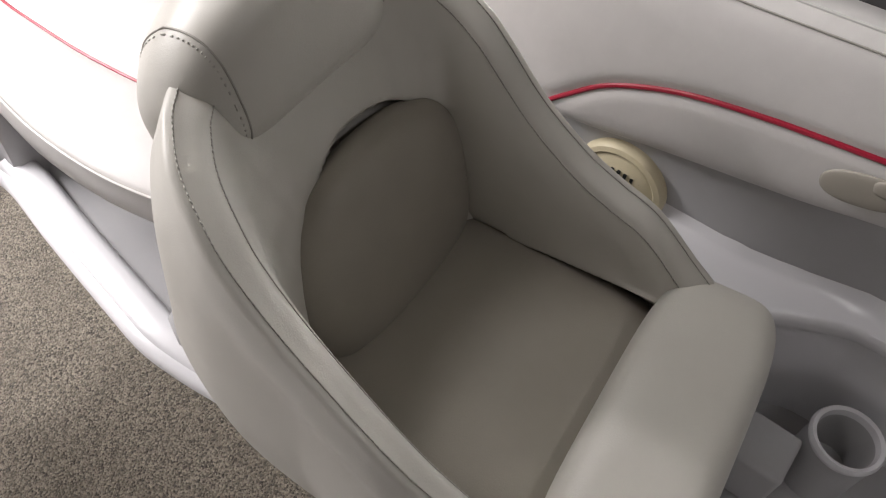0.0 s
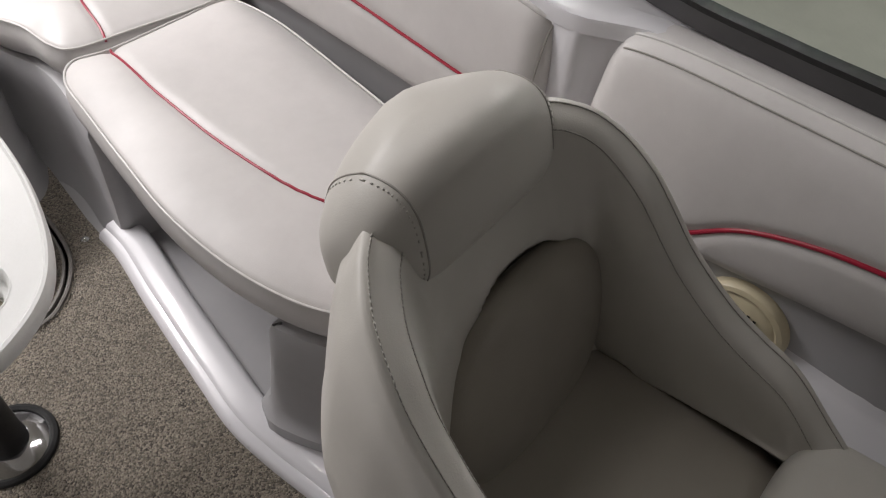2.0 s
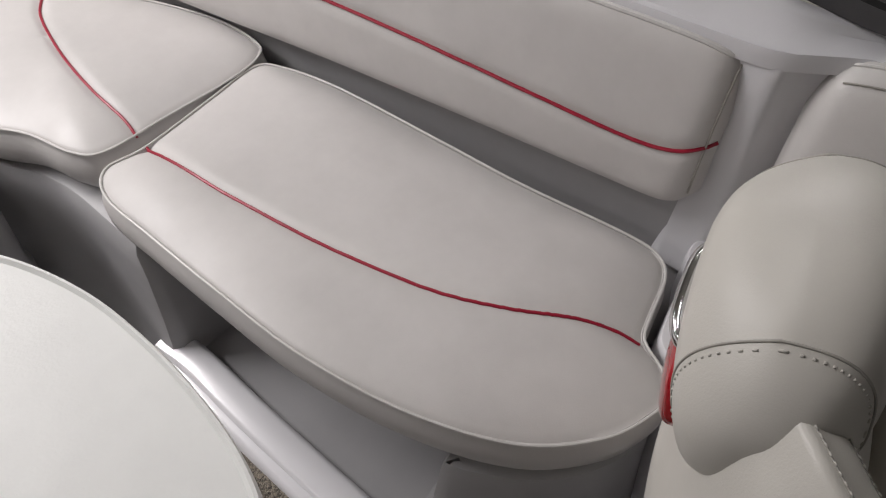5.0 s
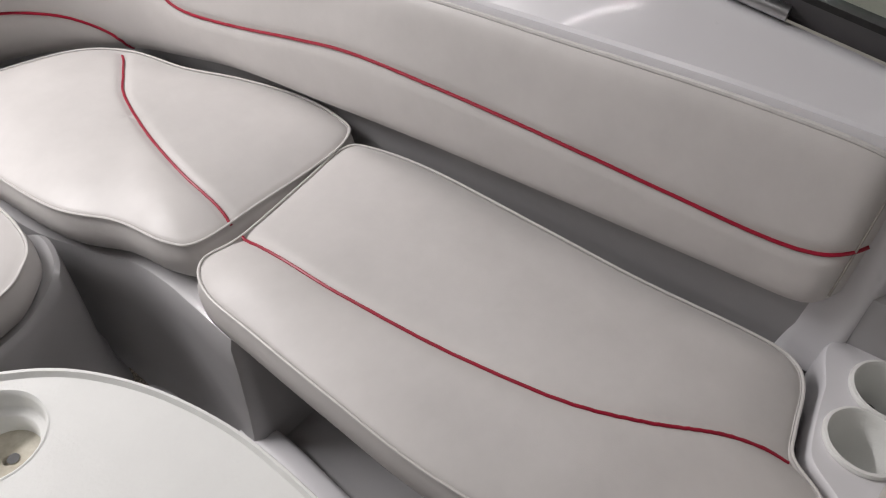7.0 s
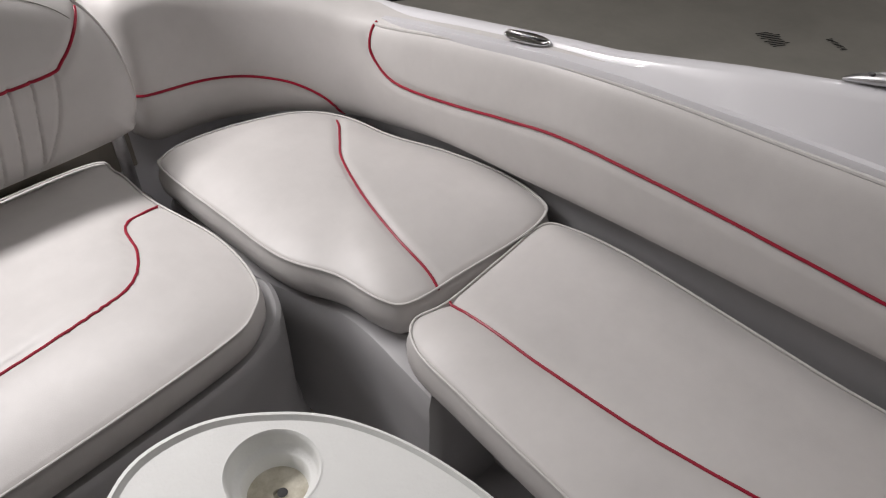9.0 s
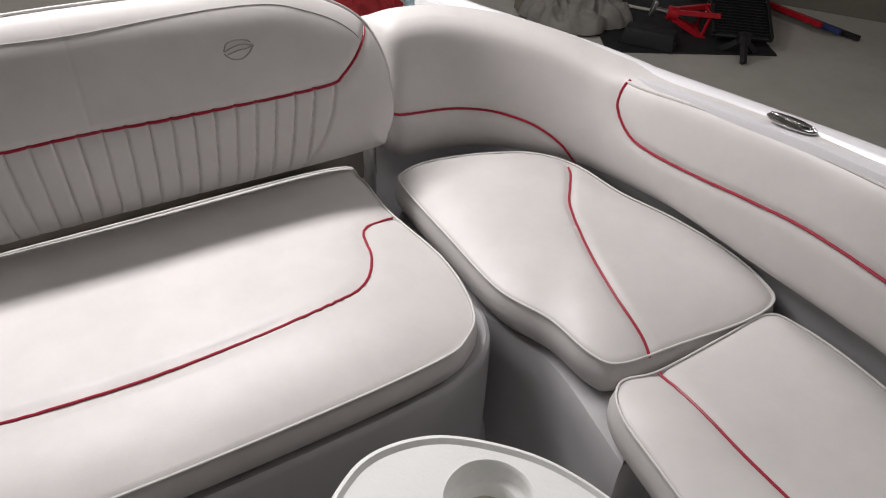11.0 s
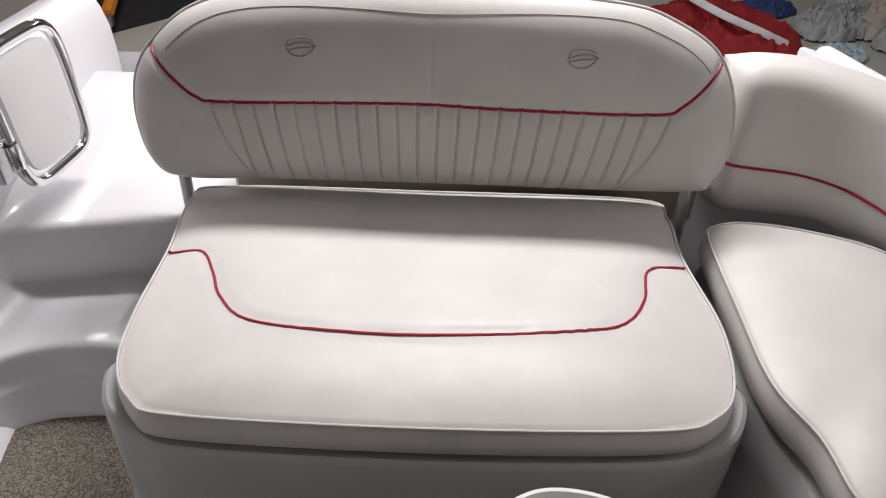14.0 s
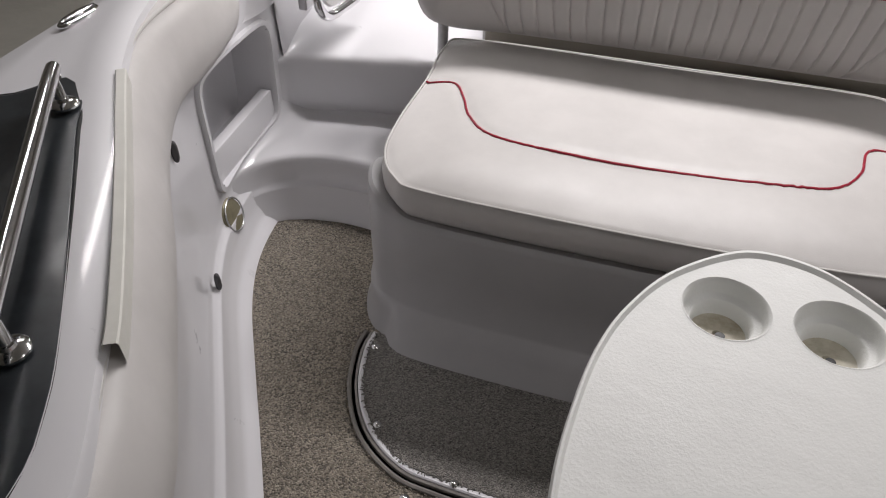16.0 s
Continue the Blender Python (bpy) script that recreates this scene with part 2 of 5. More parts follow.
def seat_cushion(name, outline, z0, zw, crown, seams, label, swell=0.05, n=220, rings=34, lean=(0.0, 0.0), group="cockpit cushions"):
    """An upholstered cushion: vinyl cover with piped edge, red piping laid into its seams."""
    o = spline(outline, n, True)
    c = o.mean(0)
    tan = np.roll(o, -1, 0) - np.roll(o, 1, 0)
    nrm = np.stack([tan[:, 1], -tan[:, 0]], 1)
    nrm /= np.linalg.norm(nrm, axis=1)[:, None]
    if ((o - c) * nrm).sum() < 0:
        nrm = -nrm
    lines = [spline(s, 160) for s in seams]
    slope = lambda q: (q - c) @ np.array(lean)
    prof = [(-0.035, z0), (-0.012, z0 + 0.004), (-0.002, z0 + 0.018), (0.007, z0 + 0.4 * (zw - z0)), (0.008, z0 + 0.65 * (zw - z0)), (0.003, zw - 0.012), (-0.001, zw - 0.003), (-0.002, zw)]
    stack = []
    for off, z in prof:
        q = o + nrm * off
        stack.append(np.column_stack([q, np.full(n, z) + slope(q)]))
    for i in range(1, rings):
        f = (i / rings) ** 1.35
        q = c + (o - c) * (1 - f)
        d = np.linalg.norm(q - o, axis=1)
        h = crown * (1 - np.exp(-(d / swell) ** 1.1)) - 0.004 * np.exp(-(d / 0.004) ** 2)
        s = near_lines(q, lines)
        h = h - 0.0065 * np.exp(-(s / 0.011) ** 2)
        stack.append(np.column_stack([q, zw + h + slope(q)]))
    bm = grid(stack, True, True, True)
    tree = tree_of(bm)
    e = thing(name, (c[0], c[1], z0), label, "cushion", group)
    part("cover", bm, VINYL, e)
    w = o + nrm * 0.001
    part("piping", tube(np.column_stack([w, np.full(n, zw + 0.0005) + slope(w)]), 0.0024, True), WELT, e, "pale vinyl piping round the edge")
    for s in lines:
        pts = drape(tree, np.column_stack([s, np.full(len(s), zw)]), (0, 0, -1), 0.0012)
        part("red_piping", tube(pts, 0.0027), RED_WELT, e, "dark red piping set in the seam")
    return e


# ---- the garage round the boat ----
def ground_sheet():
    bm = bmesh.new()
    bmesh.ops.create_grid(bm, x_segments=40, y_segments=40, size=0.5, matrix=Matrix.Translation((1.0, 2.0, GROUND)) @ Matrix.Diagonal((15, 14, 1, 1)))
    structure("floor_garage", bm, CONCRETE, "pale grey painted concrete garage floor with scuffs", "floor", False)


def garage_walls():
    x0, x1, y0, y1 = -6.4, 8.4, -4.8, 8.6
    for nm, b in (("wall_north", (x0, y1, x1, y1 + 0.12)), ("wall_south", (x0, y0 - 0.12, x1, y0)), ("wall_west", (x0 - 0.12, y0, x0, y1)), ("wall_east", (x1, y0, x1 + 0.12, y1))):
        structure(nm, box(b[0], b[1], GROUND, b[2], b[3], CEILING), GARAGE_WALL, "plain off-white painted garage wall", "wall", False)
    structure("ceiling", box(x0, y0, CEILING, x1, y1, CEILING + 0.1), GARAGE_WALL, "plain white garage ceiling", "ceiling", False)


ground_sheet()
garage_walls()
# housings for the added lamps, all out of view
for lx, ly, lsx, lsy, lw in LAMPS:
    e = thing("added_lamp", (lx, ly, CEILING), "white tube lamp added out of view under the ceiling", "lamp", "ceiling lamps")
    part("housing", box(lx - lsx / 2 - 0.03, ly - lsy / 2 - 0.03, CEILING - 0.08, lx + lsx / 2 + 0.03, ly + lsy / 2 + 0.03, CEILING - 0.002, 0.01), LAMP_BODY, e)


# ---- hull and liner of the boat ----
def port_top(y):
    """Height of the port bolster's top edge, which rises forward."""
    return float(np.interp(y, [-0.9, 0.4, 0.7, 0.93, 1.06, 1.235, 1.44, 1.62, 1.83, 2.09, 2.6], [0.80, 0.775, 0.762, 0.762, 0.758, 0.751, 0.741, 0.722, 0.687, 0.642, 0.62]))


def port_ridge(y):
    """Height of the gunwale outside it: a raised coaming forward, flush with the bolster aft."""
    return float(np.interp(y, [-0.9, 0.2, 0.35, 0.5, 0.6, 0.7, 0.8, 0.95, 1.06, 1.29, 1.516, 1.62], [0.80, 0.79, 0.784, 0.781, 0.787, 0.803, 0.816, 0.834, 0.848, 0.80, 0.745, 0.73])) if y < 1.62 else port_top(y) + 0.008


def port_deck():
    rings = []
    for y in np.linspace(2.75, -0.95, 140):
        zt, zr = port_top(y), port_ridge(y)
        shift = 0.006 - 0.35 * max(0.0, y - 2.1) ** 1.3 + 0.046 * max(0.0, min(1.0, (0.66 - y) / 0.09))
        prof = [(0.786, zt - 0.022), (0.786, zt - 0.004), (0.788, zt + 0.003), (0.80, zt + 0.004), (0.829, zr - 0.012), (0.834, zr - 0.004), (0.840, zr), (0.858, zr + 0.002), (0.868, zr - 0.003), (0.875, zr - 0.018), (0.885, zr - 0.2), (0.955, 0.50)]
        rings.append([(x + shift, y, z) for x, z in prof])
    structure("deck_port", grid(rings, False), GEL, "glossy white gelcoat side deck and gunwale", "deck")


STBD = spline([(-1.20, 2.45), (-1.235, 2.25), (-1.25, 2.05), (-1.245, 1.90), (-1.215, 1.76), (-1.155, 1.62), (-1.06, 1.46), (-0.955, 1.29), (-0.865, 1.14), (-0.785, 1.0), (-0.71, 0.86), (-0.66, 0.68), (-0.64, 0.45), (-0.63, 0.0), (-0.63, -0.9)], 140)


def normals2(p):
    t = np.gradient(p, axis=0)
    n = np.stack([t[:, 1], -t[:, 0]], 1)
    return n / np.linalg.norm(n, axis=1)[:, None]


def inward(p):
    n = normals2(p)
    return n if n[:, 0].mean() > 0 else -n


def starboard_wall():
    """Moulded side: cove at the foot, upright wall, with an opening for the pocket."""
    nn = inward(STBD)
    prof = [(0.078, -0.004), (0.072, 0.012), (0.064, 0.02), (0.045, 0.035), (0.030, 0.07), (0.024, 0.104), (0.022, 0.114), (0.013, 0.121), (0.006, 0.129), (0.001, 0.15), (0.0, 0.19), (0.0, 0.30), (0.0, 0.42), (0.0, 0.50), (-0.004, 0.60), (-0.02, 0.625)]
    fine = []
    for (a, b), (c, d) in zip(prof, prof[1:]):
        fine += [(a + (c - a) * s / 3, b + (d - b) * s / 3) for s in range(3)]
    fine.append(prof[-1])
    rings = []
    for p, n in zip(STBD, nn):
        if p[1] < 2.27:
            back = 0.35 * max(0.0, p[1] - 2.195)
            rings.append([(p[0] + n[0] * (o - back), p[1] + n[1] * (o - back), z) for o, z in fine])
    bm = grid(rings, False)
    cut = [f for f in bm.faces if 1.82 < f.calc_center_median().y < 2.14 and 0.21 < f.calc_center_median().z < 0.475]
    bmesh.ops.delete(bm, geom=cut, context="FACES")
    structure("wall_starboard", bm, GEL, "white moulded gelcoat cockpit side with rounded cove", "wall")


def coaming_push(y):
    """How far the deck's inner edge stands in from the side below it."""
    return 0.03 * max(0.0, min(1.0, (1.54 - y) / 0.5))


def starboard_deck():
    nn = inward(STBD)
    rings = []
    for p, n in zip(STBD, nn):
        if p[1] > 2.19:
            continue
        out = min(0.62, max(0.16, 1.40 + p[0]))
        push = coaming_push(p[1])
        prof = [(-0.02 + push, 0.62), (-0.026 + push, 0.675), (-0.030 + push, 0.683), (-0.040 + push, 0.686), (-0.062 + push * 0.6, 0.687), (-0.085 + push * 0.3, 0.685), (-0.10, 0.680), (-0.125, 0.676)]
        prof += [(-0.125 - (out - 0.13) * s, 0.676 - 0.02 * s + 0.02 * math.sin(math.pi * s) * 0) for s in (0.25, 0.5, 0.75)]
        rings.append([(p[0] + n[0] * o, p[1] + n[1] * o, z) for o, z in prof] + [(-1.40, p[1] + 0.02, 0.655), (-1.43, p[1] + 0.02, 0.63), (-1.44, p[1] + 0.02, 0.42)])
    structure("deck_starboard", grid(rings, False), GEL, "glossy white gelcoat side deck with moulded ridges", "deck")


def carpet_floor():
    left = STBD + inward(STBD) * 0.070
    pts = [tuple(q) for q in left if q[1] < 1.97]
    right = spline([(0.24, -0.9), (0.236, 0.45), (0.214, 0.75), (0.205, 0.86), (0.216, 0.98), (0.243, 1.22), (0.266, 1.39), (0.27, 1.55)], 40)
    bm = bmesh.new()
    ring = [(x, y) for x, y in pts[::-1]] + [(-1.10, 1.985), (-1.0, 2.0), (-0.7, 2.0), (0.3, 1.95)] + [tuple(q) for q in right[::-1]]
    top = [bm.verts.new((x, y, 0.012)) for x, y in ring]
    low = [bm.verts.new((x, y, -0.01)) for x, y in ring]
    bm.faces.new(top)
    k = len(ring)
    for i in range(k):
        bm.faces.new((top[i], top[(i + 1) % k], low[(i + 1) % k], low[i]))
    structure("carpet", bm, CARPET, "beige and brown speckled loop pile cockpit carpet", "carpet", False)
    structure("floor_cockpit", box(-1.42, -0.95, -0.05, 0.95, 2.2, -0.006), GEL_SHADED, "white moulded cockpit sole under the carpet", "floor", False)


def hull_shell():
    rings = []
    for y in np.linspace(2.95, -0.95, 30):
        taper = 0.10 * max(0, (y - 2.3) / 0.65)
        half = 1.2 - taper
        rings.append([(-0.24 + half * sx, y, z) for sx, z in ((-1.0, 0.44), (-0.97, 0.1), (-0.92, -0.2), (-0.8, -0.38), (-0.4, -0.52), (0, -0.62), (0.4, -0.52), (0.8, -0.38), (0.92, -0.2), (0.97, 0.1), (1.0, 0.50))])
    structure("hull", grid(rings, False, True, True), HULL, "white gelcoat boat hull with a shallow vee bottom", "hull")


def side_recess(y):
    """How far the side steps outboard under the front padded panel."""
    return float(np.interp(y, [-0.95, -0.30, -0.135, -0.026, 0.06], [0.055, 0.05, 0.042, 0.015, 0.0]))


def port_liner():
    rings = []
    for y in np.linspace(2.32, -0.95, 80):
        top = port_top(y) - 0.012
        zc = float(np.interp(y, [-0.9, -0.15, 0.2, 0.5], [0.66, 0.63, 0.56, 0.52]))
        k = 0.055 * max(0.0, min(1.0, (0.655 - y) / 0.04))
        r = side_recess(y)
        rings.append([(0.80 + r, y, -0.05), (0.80 + r, y, 0.2), (0.80 + r, y, zc - 0.03), (0.80 + r * 0.6, y, zc + 0.004), (0.80 + k, y, zc + 0.02), (0.80 + k, y, top), (0.815 + k, y, top), (0.815 + k, y, -0.05)])
    # side wall greyed for the shade behind cushions and panels
    structure("wall_port", grid(rings, False, False, False), GEL_SHADED, "white moulded gelcoat cockpit side behind the cushions", "wall")
    # upright rounded rib between the two padded panels, running out into the deck
    line = spline([(0.845, 0.745), (0.806, 0.722), (0.797, 0.700), (0.794, 0.680), (0.793, 0.664), (0.796, 0.652), (0.806, 0.643), (0.820, 0.632), (0.832, 0.618), (0.838, 0.600), (0.840, 0.57), (0.842, 0.52)], 60)
    rings = []
    for f, z in [(0.0, 0.36), (0.0, 0.42), (0.0, 0.5), (0.0, 0.60), (0.0, 0.70), (0.0, 0.735), (0.004, 0.752), (0.010, 0.762), (0.022, 0.768), (0.05, 0.769)]:
        rings.append([(x + f + (0.016 * max(0.0, 1 - (z - 0.36) / 0.10) ** 2 * -1), y, z) for x, y in line])
    structure("trim_pilaster", grid(rings, False), GEL, "rounded white gelcoat rib between two padded panels", "trim")


def outline_block(outline, heights, n=160, cap=True):
    """A moulded block: an outline carried up through (offset, z) steps."""
    o = spline(outline, n, True)
    c = o.mean(0)
    tan = np.roll(o, -1, 0) - np.roll(o, 1, 0)
    nr = np.stack([tan[:, 1], -tan[:, 0]], 1)
    nr /= np.linalg.norm(nr, axis=1)[:, None]
    if ((o - c) * nr).sum() < 0:
        nr = -nr
    return grid([np.column_stack([o + nr * f, np.full(n, z)]) for f, z in heights], True, False, cap)


LOUNGE = [(0.437, 1.514), (0.36, 1.524), (0.318, 1.47), (0.303, 1.355), (0.287, 1.2), (0.274, 1.03), (0.287, 0.86), (0.33, 0.72), (0.40, 0.635), (0.47, 0.598), (0.505, 0.595), (0.535, 0.615), (0.566, 0.655), (0.61, 0.665), (0.685, 0.675), (0.722, 0.70), (0.735, 0.76), (0.735, 0.95), (0.745, 1.12), (0.757, 1.36), (0.742, 1.49), (0.71, 1.53), (0.60, 1.524)]
CORNER = [(0.285, 2.20), (0.312, 2.245), (0.385, 2.260), (0.503, 2.240), (0.626, 2.188), (0.690, 2.098), (0.714, 1.962), (0.756, 1.838), (0.782, 1.70), (0.773, 1.59), (0.745, 1.547), (0.66, 1.535), (0.505, 1.546), (0.385, 1.557), (0.352, 1.60), (0.338, 1.70), (0.296, 1.81), (0.288, 1.98)]
BENCH = [(-0.81, 2.26), (-0.802, 2.09), (-0.803, 1.91), (-0.788, 1.79), (-0.74, 1.715), (-0.66, 1.688), (-0.27, 1.686), (0.09, 1.704), (0.185, 1.735), (0.23, 1.80), (0.245, 1.94), (0.216, 2.13), (0.212, 2.27), (0.16, 2.335), (-0.29, 2.33), (-0.75, 2.315)]


def seat_bases():
    o = spline([(-0.80, 2.32), (-0.806, 2.05), (-0.81, 1.90), (-0.797, 1.79), (-0.748, 1.713), (-0.66, 1.682), (-0.27, 1.678), (0.08, 1.696), (0.185, 1.726), (0.236, 1.80), (0.25, 1.92), (0.232, 2.1), (0.23, 2.32), (-0.27, 2.34)], 220, True)
    tan = np.roll(o, -1, 0) - np.roll(o, 1, 0)
    nr = np.stack([tan[:, 1], -tan[:, 0]], 1)
    nr /= np.linalg.norm(nr, axis=1)[:, None]
    if ((o - o.mean(0)) * nr).sum() < 0:
        nr = -nr
    horn = np.exp(-(np.minimum(np.linalg.norm(o - np.array([-0.80, 1.78]), axis=1), np.linalg.norm(o - np.array([0.235, 1.79]), axis=1)) / 0.085) ** 4)
    # the foot sweeps forward over the carpet
    front = np.clip(-nr[:, 1], 0, 1) ** 4
    rings = []
    for off, z, wide, up in ((0.040, -0.01, 0.8, 0), (0.028, 0.014, 0.8, 0), (0.019, 0.03, 0.85, 0), (0.014, 0.07, 0.85, 0), (0.013, 0.094, 0.88, 0), (0.009, 0.102, 0.9, 0), (0.004, 0.108, 0.9, 0), (0.002, 0.22, 1.0, 0), (0.001, 0.33, 1, 0.5), (-0.001, 0.340, 1, 1), (-0.006, 0.346, 0.9, 1), (-0.014, 0.346, 0.5, 0.9), (-0.03, 0.343, 0.0, 0.0), (-0.06, 0.342, 0, 0)):
        spread = 0.055 * max(0.0, 1 - max(0.0, z) / 0.10) ** 0.6 * front
        rings.append(np.column_stack([o + nr * (off + spread + 0.030 * wide * horn)[:, None], z + 0.034 * up * horn]))
    # seat bases: white gelcoat greyed for the shade under the cushions
    structure("seat_base_aft", grid(rings, True, False, True), GEL_SHADED, "white gelcoat moulded bench base with rounded raised corners", "seat base")
    structure("seat_base_corner", outline_block([(0.30, 2.24), (0.55, 2.26), (0.80, 2.10), (0.80, 1.55), (0.80, 1.44), (0.50, 1.425), (0.36, 1.427), (0.323, 1.429), (0.314, 1.433), (0.312, 1.442), (0.315, 1.47), (0.324, 1.54), (0.333, 1.62), (0.330, 1.70), (0.30, 1.80), (0.275, 1.95)], [(0.035, -0.01), (0.02, 0.01), (0.008, 0.05), (0.003, 0.12), (0.0, 0.25), (0.002, 0.315), (-0.006, 0.332), (-0.03, 0.338)]), GEL_SHADED, "white gelcoat moulded corner seat base with concave front", "seat base")
    structure("seat_base_port", outline_block([(0.80, 0.815), (0.60, 0.812), (0.45, 0.810), (0.345, 0.808), (0.305, 0.806), (0.297, 0.803), (0.297, 0.795), (0.306, 0.765), (0.336, 0.703), (0.38, 0.648), (0.45, 0.605), (0.53, 0.60), (0.66, 0.64), (0.80, 0.65)], [(0.05, 0.0), (0.046, 0.075), (0.036, 0.083), (0.026, 0.10), (0.014, 0.20), (0.004, 0.31), (-0.002, 0.328), (-0.02, 0.336)]), GEL_SHADED, "white moulded support under the lounge cushion, greyed for shade", "seat base")
    o = spline(LOUNGE, 160, True)
    c = o.mean(0)
    q = c + (o - c) * 0.84
    structure("seat_shelf", grid([np.column_stack([q, np.full(160, 0.30)]), np.column_stack([q, np.full(160, 0.336)])], True, True, True), GEL_SHADED, "white moulded shelf carrying the lounge cushion", "seat base")
    # locker back takes the darkened gelcoat for shade below the lounge
    structure("locker_back", box(0.47, 0.9, -0.01, 0.50, 1.45, 0.31), GEL_SHADED, "white moulded panel at the back of the open locker", "panel", False)
    # kick ledge along the carpet's edge
    edge = spline([(0.262, 1.47), (0.262, 1.39), (0.238, 1.22), (0.211, 0.98), (0.20, 0.86), (0.209, 0.75), (0.231, 0.60), (0.231, 0.45), (0.235, -0.9)], 110)
    nn = -inward(edge) if inward(edge)[:, 0].mean() > 0 else inward(edge)
    nn = -nn
    prof = [(-0.004, -0.01), (-0.002, 0.018), (0.003, 0.028), (0.011, 0.033), (0.020, 0.034), (0.024, 0.040), (0.029, 0.043), (0.072, 0.046), (0.080, 0.043), (0.085, 0.034), (0.09, 0.014), (0.093, 0.006)]
    structure("trim_ledge", grid([[(p[0] + n[0] * a, p[1] + n[1] * a, z) for a, z in prof] for p, n in zip(edge, nn)], False), GEL, "glossy white moulded ledge along the carpet edge", "trim")
    # locker floor kept apart from the ledge so its colour can hold the shade
    structure("locker_floor", grid([[(p[0] + n[0] * a, p[1] + n[1] * a, z) for a, z in ((0.086, 0.013), (0.20, 0.011), (0.33, 0.011))] for p, n in zip(edge, nn)], False), GEL_SHADED, "white floor of the open locker, greyed for the shade there", "floor")


def starboard_steps():
    """Two moulded treads with rounded noses; each tread sweeps up into the cockpit side."""
    def fillet(x, amount):
        return amount * max(0.0, 1 - (x + 1.238) / 0.075) ** 2.2

    low_nose = spline([(-1.246, 1.80), (-1.238, 1.89), (-1.213, 1.956), (-1.160, 2.004), (-1.087, 2.032), (-0.998, 2.042), (-0.906, 2.037), (-0.80, 2.03), (-0.72, 2.025)], 72)
    up_nose = spline([(-1.244, 2.175), (-1.221, 2.199), (-1.15, 2.224), (-1.069, 2.243), (-0.96, 2.262), (-0.864, 2.272), (-0.735, 2.28)], 72)
    rings = []
    for x, y in low_nose:
        z, back = 0.186, float(np.interp(x, up_nose[:, 0], up_nose[:, 1])) + 0.012
        prof = [(-0.046, -0.01), (-0.044, 0.012), (-0.034, 0.030), (-0.020, 0.062), (-0.014, 0.094), (-0.012, 0.102), (-0.003, 0.108), (0.002, 0.118), (0.004, 0.145), (0.004, z - 0.022), (0.005, z - 0.010), (0.010, z - 0.003), (0.020, z)]
        ring = [(x, y + a, h) for a, h in prof]
        ring += [(x, y + 0.02 + (back - y - 0.02) * f, z + 0.003 * f + fillet(x, 0.045) * f) for f in (0.15, 0.35, 0.6, 0.8, 0.9)]
        ring += [(x, back - 0.008, z + 0.006 + fillet(x, 0.045)), (x, back + 0.004, z + 0.020 + fillet(x, 0.045))]
        rings.append(ring)
    structure("step_lower", grid(rings, False), GEL, "white gelcoat moulded boarding step with curved front edge", "step")
    rings = []
    for x, y in up_nose:
        f = fillet(x, 0.06)
        rings.append([(x, y + 0.024, 0.170), (x, y + 0.006, 0.200), (x, y - 0.002, 0.23), (x, y - 0.001, 0.325), (x, y, 0.340), (x, y + 0.002, 0.350), (x, y + 0.008, 0.357), (x, y + 0.018, 0.360), (x, y + 0.06, 0.362 + f * 0.3), (x, y + 0.12, 0.365 + f * 0.7), (x, 2.5, 0.376 + f), (x, 2.8, 0.400 + f), (x, 2.92, 0.395), (x, 2.95, 0.35), (x, 2.955, 0.1)])
    structure("step_upper", grid(rings, False), GEL, "white gelcoat walkway deck leading aft past the seat", "step")
    rings = []
    for y in np.linspace(1.96, 2.95, 48):
        s = max(0.0, (y - 2.085) / 0.865)
        k = -0.05 * max(0.0, (2.16 - y) / 0.2) ** 1.5
        low = 0.508 if y < 2.212 else 0.0
        rings.append([(x + k + 0.010, q, max(z + 0.4 * k, low)) for x, q, z in [(-1.246, y, 0.15), (-1.244, y, 0.40), (-1.243, y, 0.45), (-1.246, y, 0.52), (-1.258, y, 0.60 - 0.03 * s), (-1.268, y, 0.645 - 0.05 * s), (-1.28, y, 0.668 - 0.06 * s), (-1.30, y, 0.678 - 0.06 * s), (-1.39, y, 0.665 - 0.06 * s), (-1.43, y, 0.63 - 0.06 * s), (-1.44, y, 0.40)]])
    structure("deck_quarter", grid(rings, False), GEL, "white gelcoat gunwale beside the aft walkway", "deck")
    # transom behind the bench
    rings = []
    for x in np.linspace(-0.752, 0.86, 40):
        rings.append([(x, 2.385, 0.0), (x, 2.39, 0.44), (x, 2.396, 0.462), (x, 2.42, 0.47), (x, 2.80, 0.478), (x, 2.92, 0.46), (x, 2.95, 0.40), (x, 2.955, 0.1)])
    # filler strip, coloured dark for the shade below the seat back
    structure("trim_transom", box(-0.742, 2.372, 0.35, 0.30, 2.384, 0.53, 0.004), SEAT_SHADED, "vinyl filler strip behind the bench with shade in its colour", "trim")
    structure("transom", grid(rings, False, True, True), GEL, "white gelcoat engine cover and transom deck", "deck")


port_deck()
starboard_wall()
starboard_deck()
hull_shell()
port_liner()
seat_bases()
starboard_steps()
carpet_floor()

# ---- cushions ----
seat_cushion("bench_cushion", BENCH, 0.342, 0.426, 0.027, [[(-0.80, 2.080), (-0.778, 2.077), (-0.727, 2.071), (-0.689, 2.008), (-0.655, 1.938), (-0.585, 1.88), (-0.40, 1.863), (-0.2, 1.871), (0.0, 1.895), (0.070, 1.92), (0.112, 1.985), (0.128, 2.06), (0.155, 2.088), (0.218, 2.108)]],
             "pale grey vinyl bench cushion with red piping and white edge piping", swell=0.075)
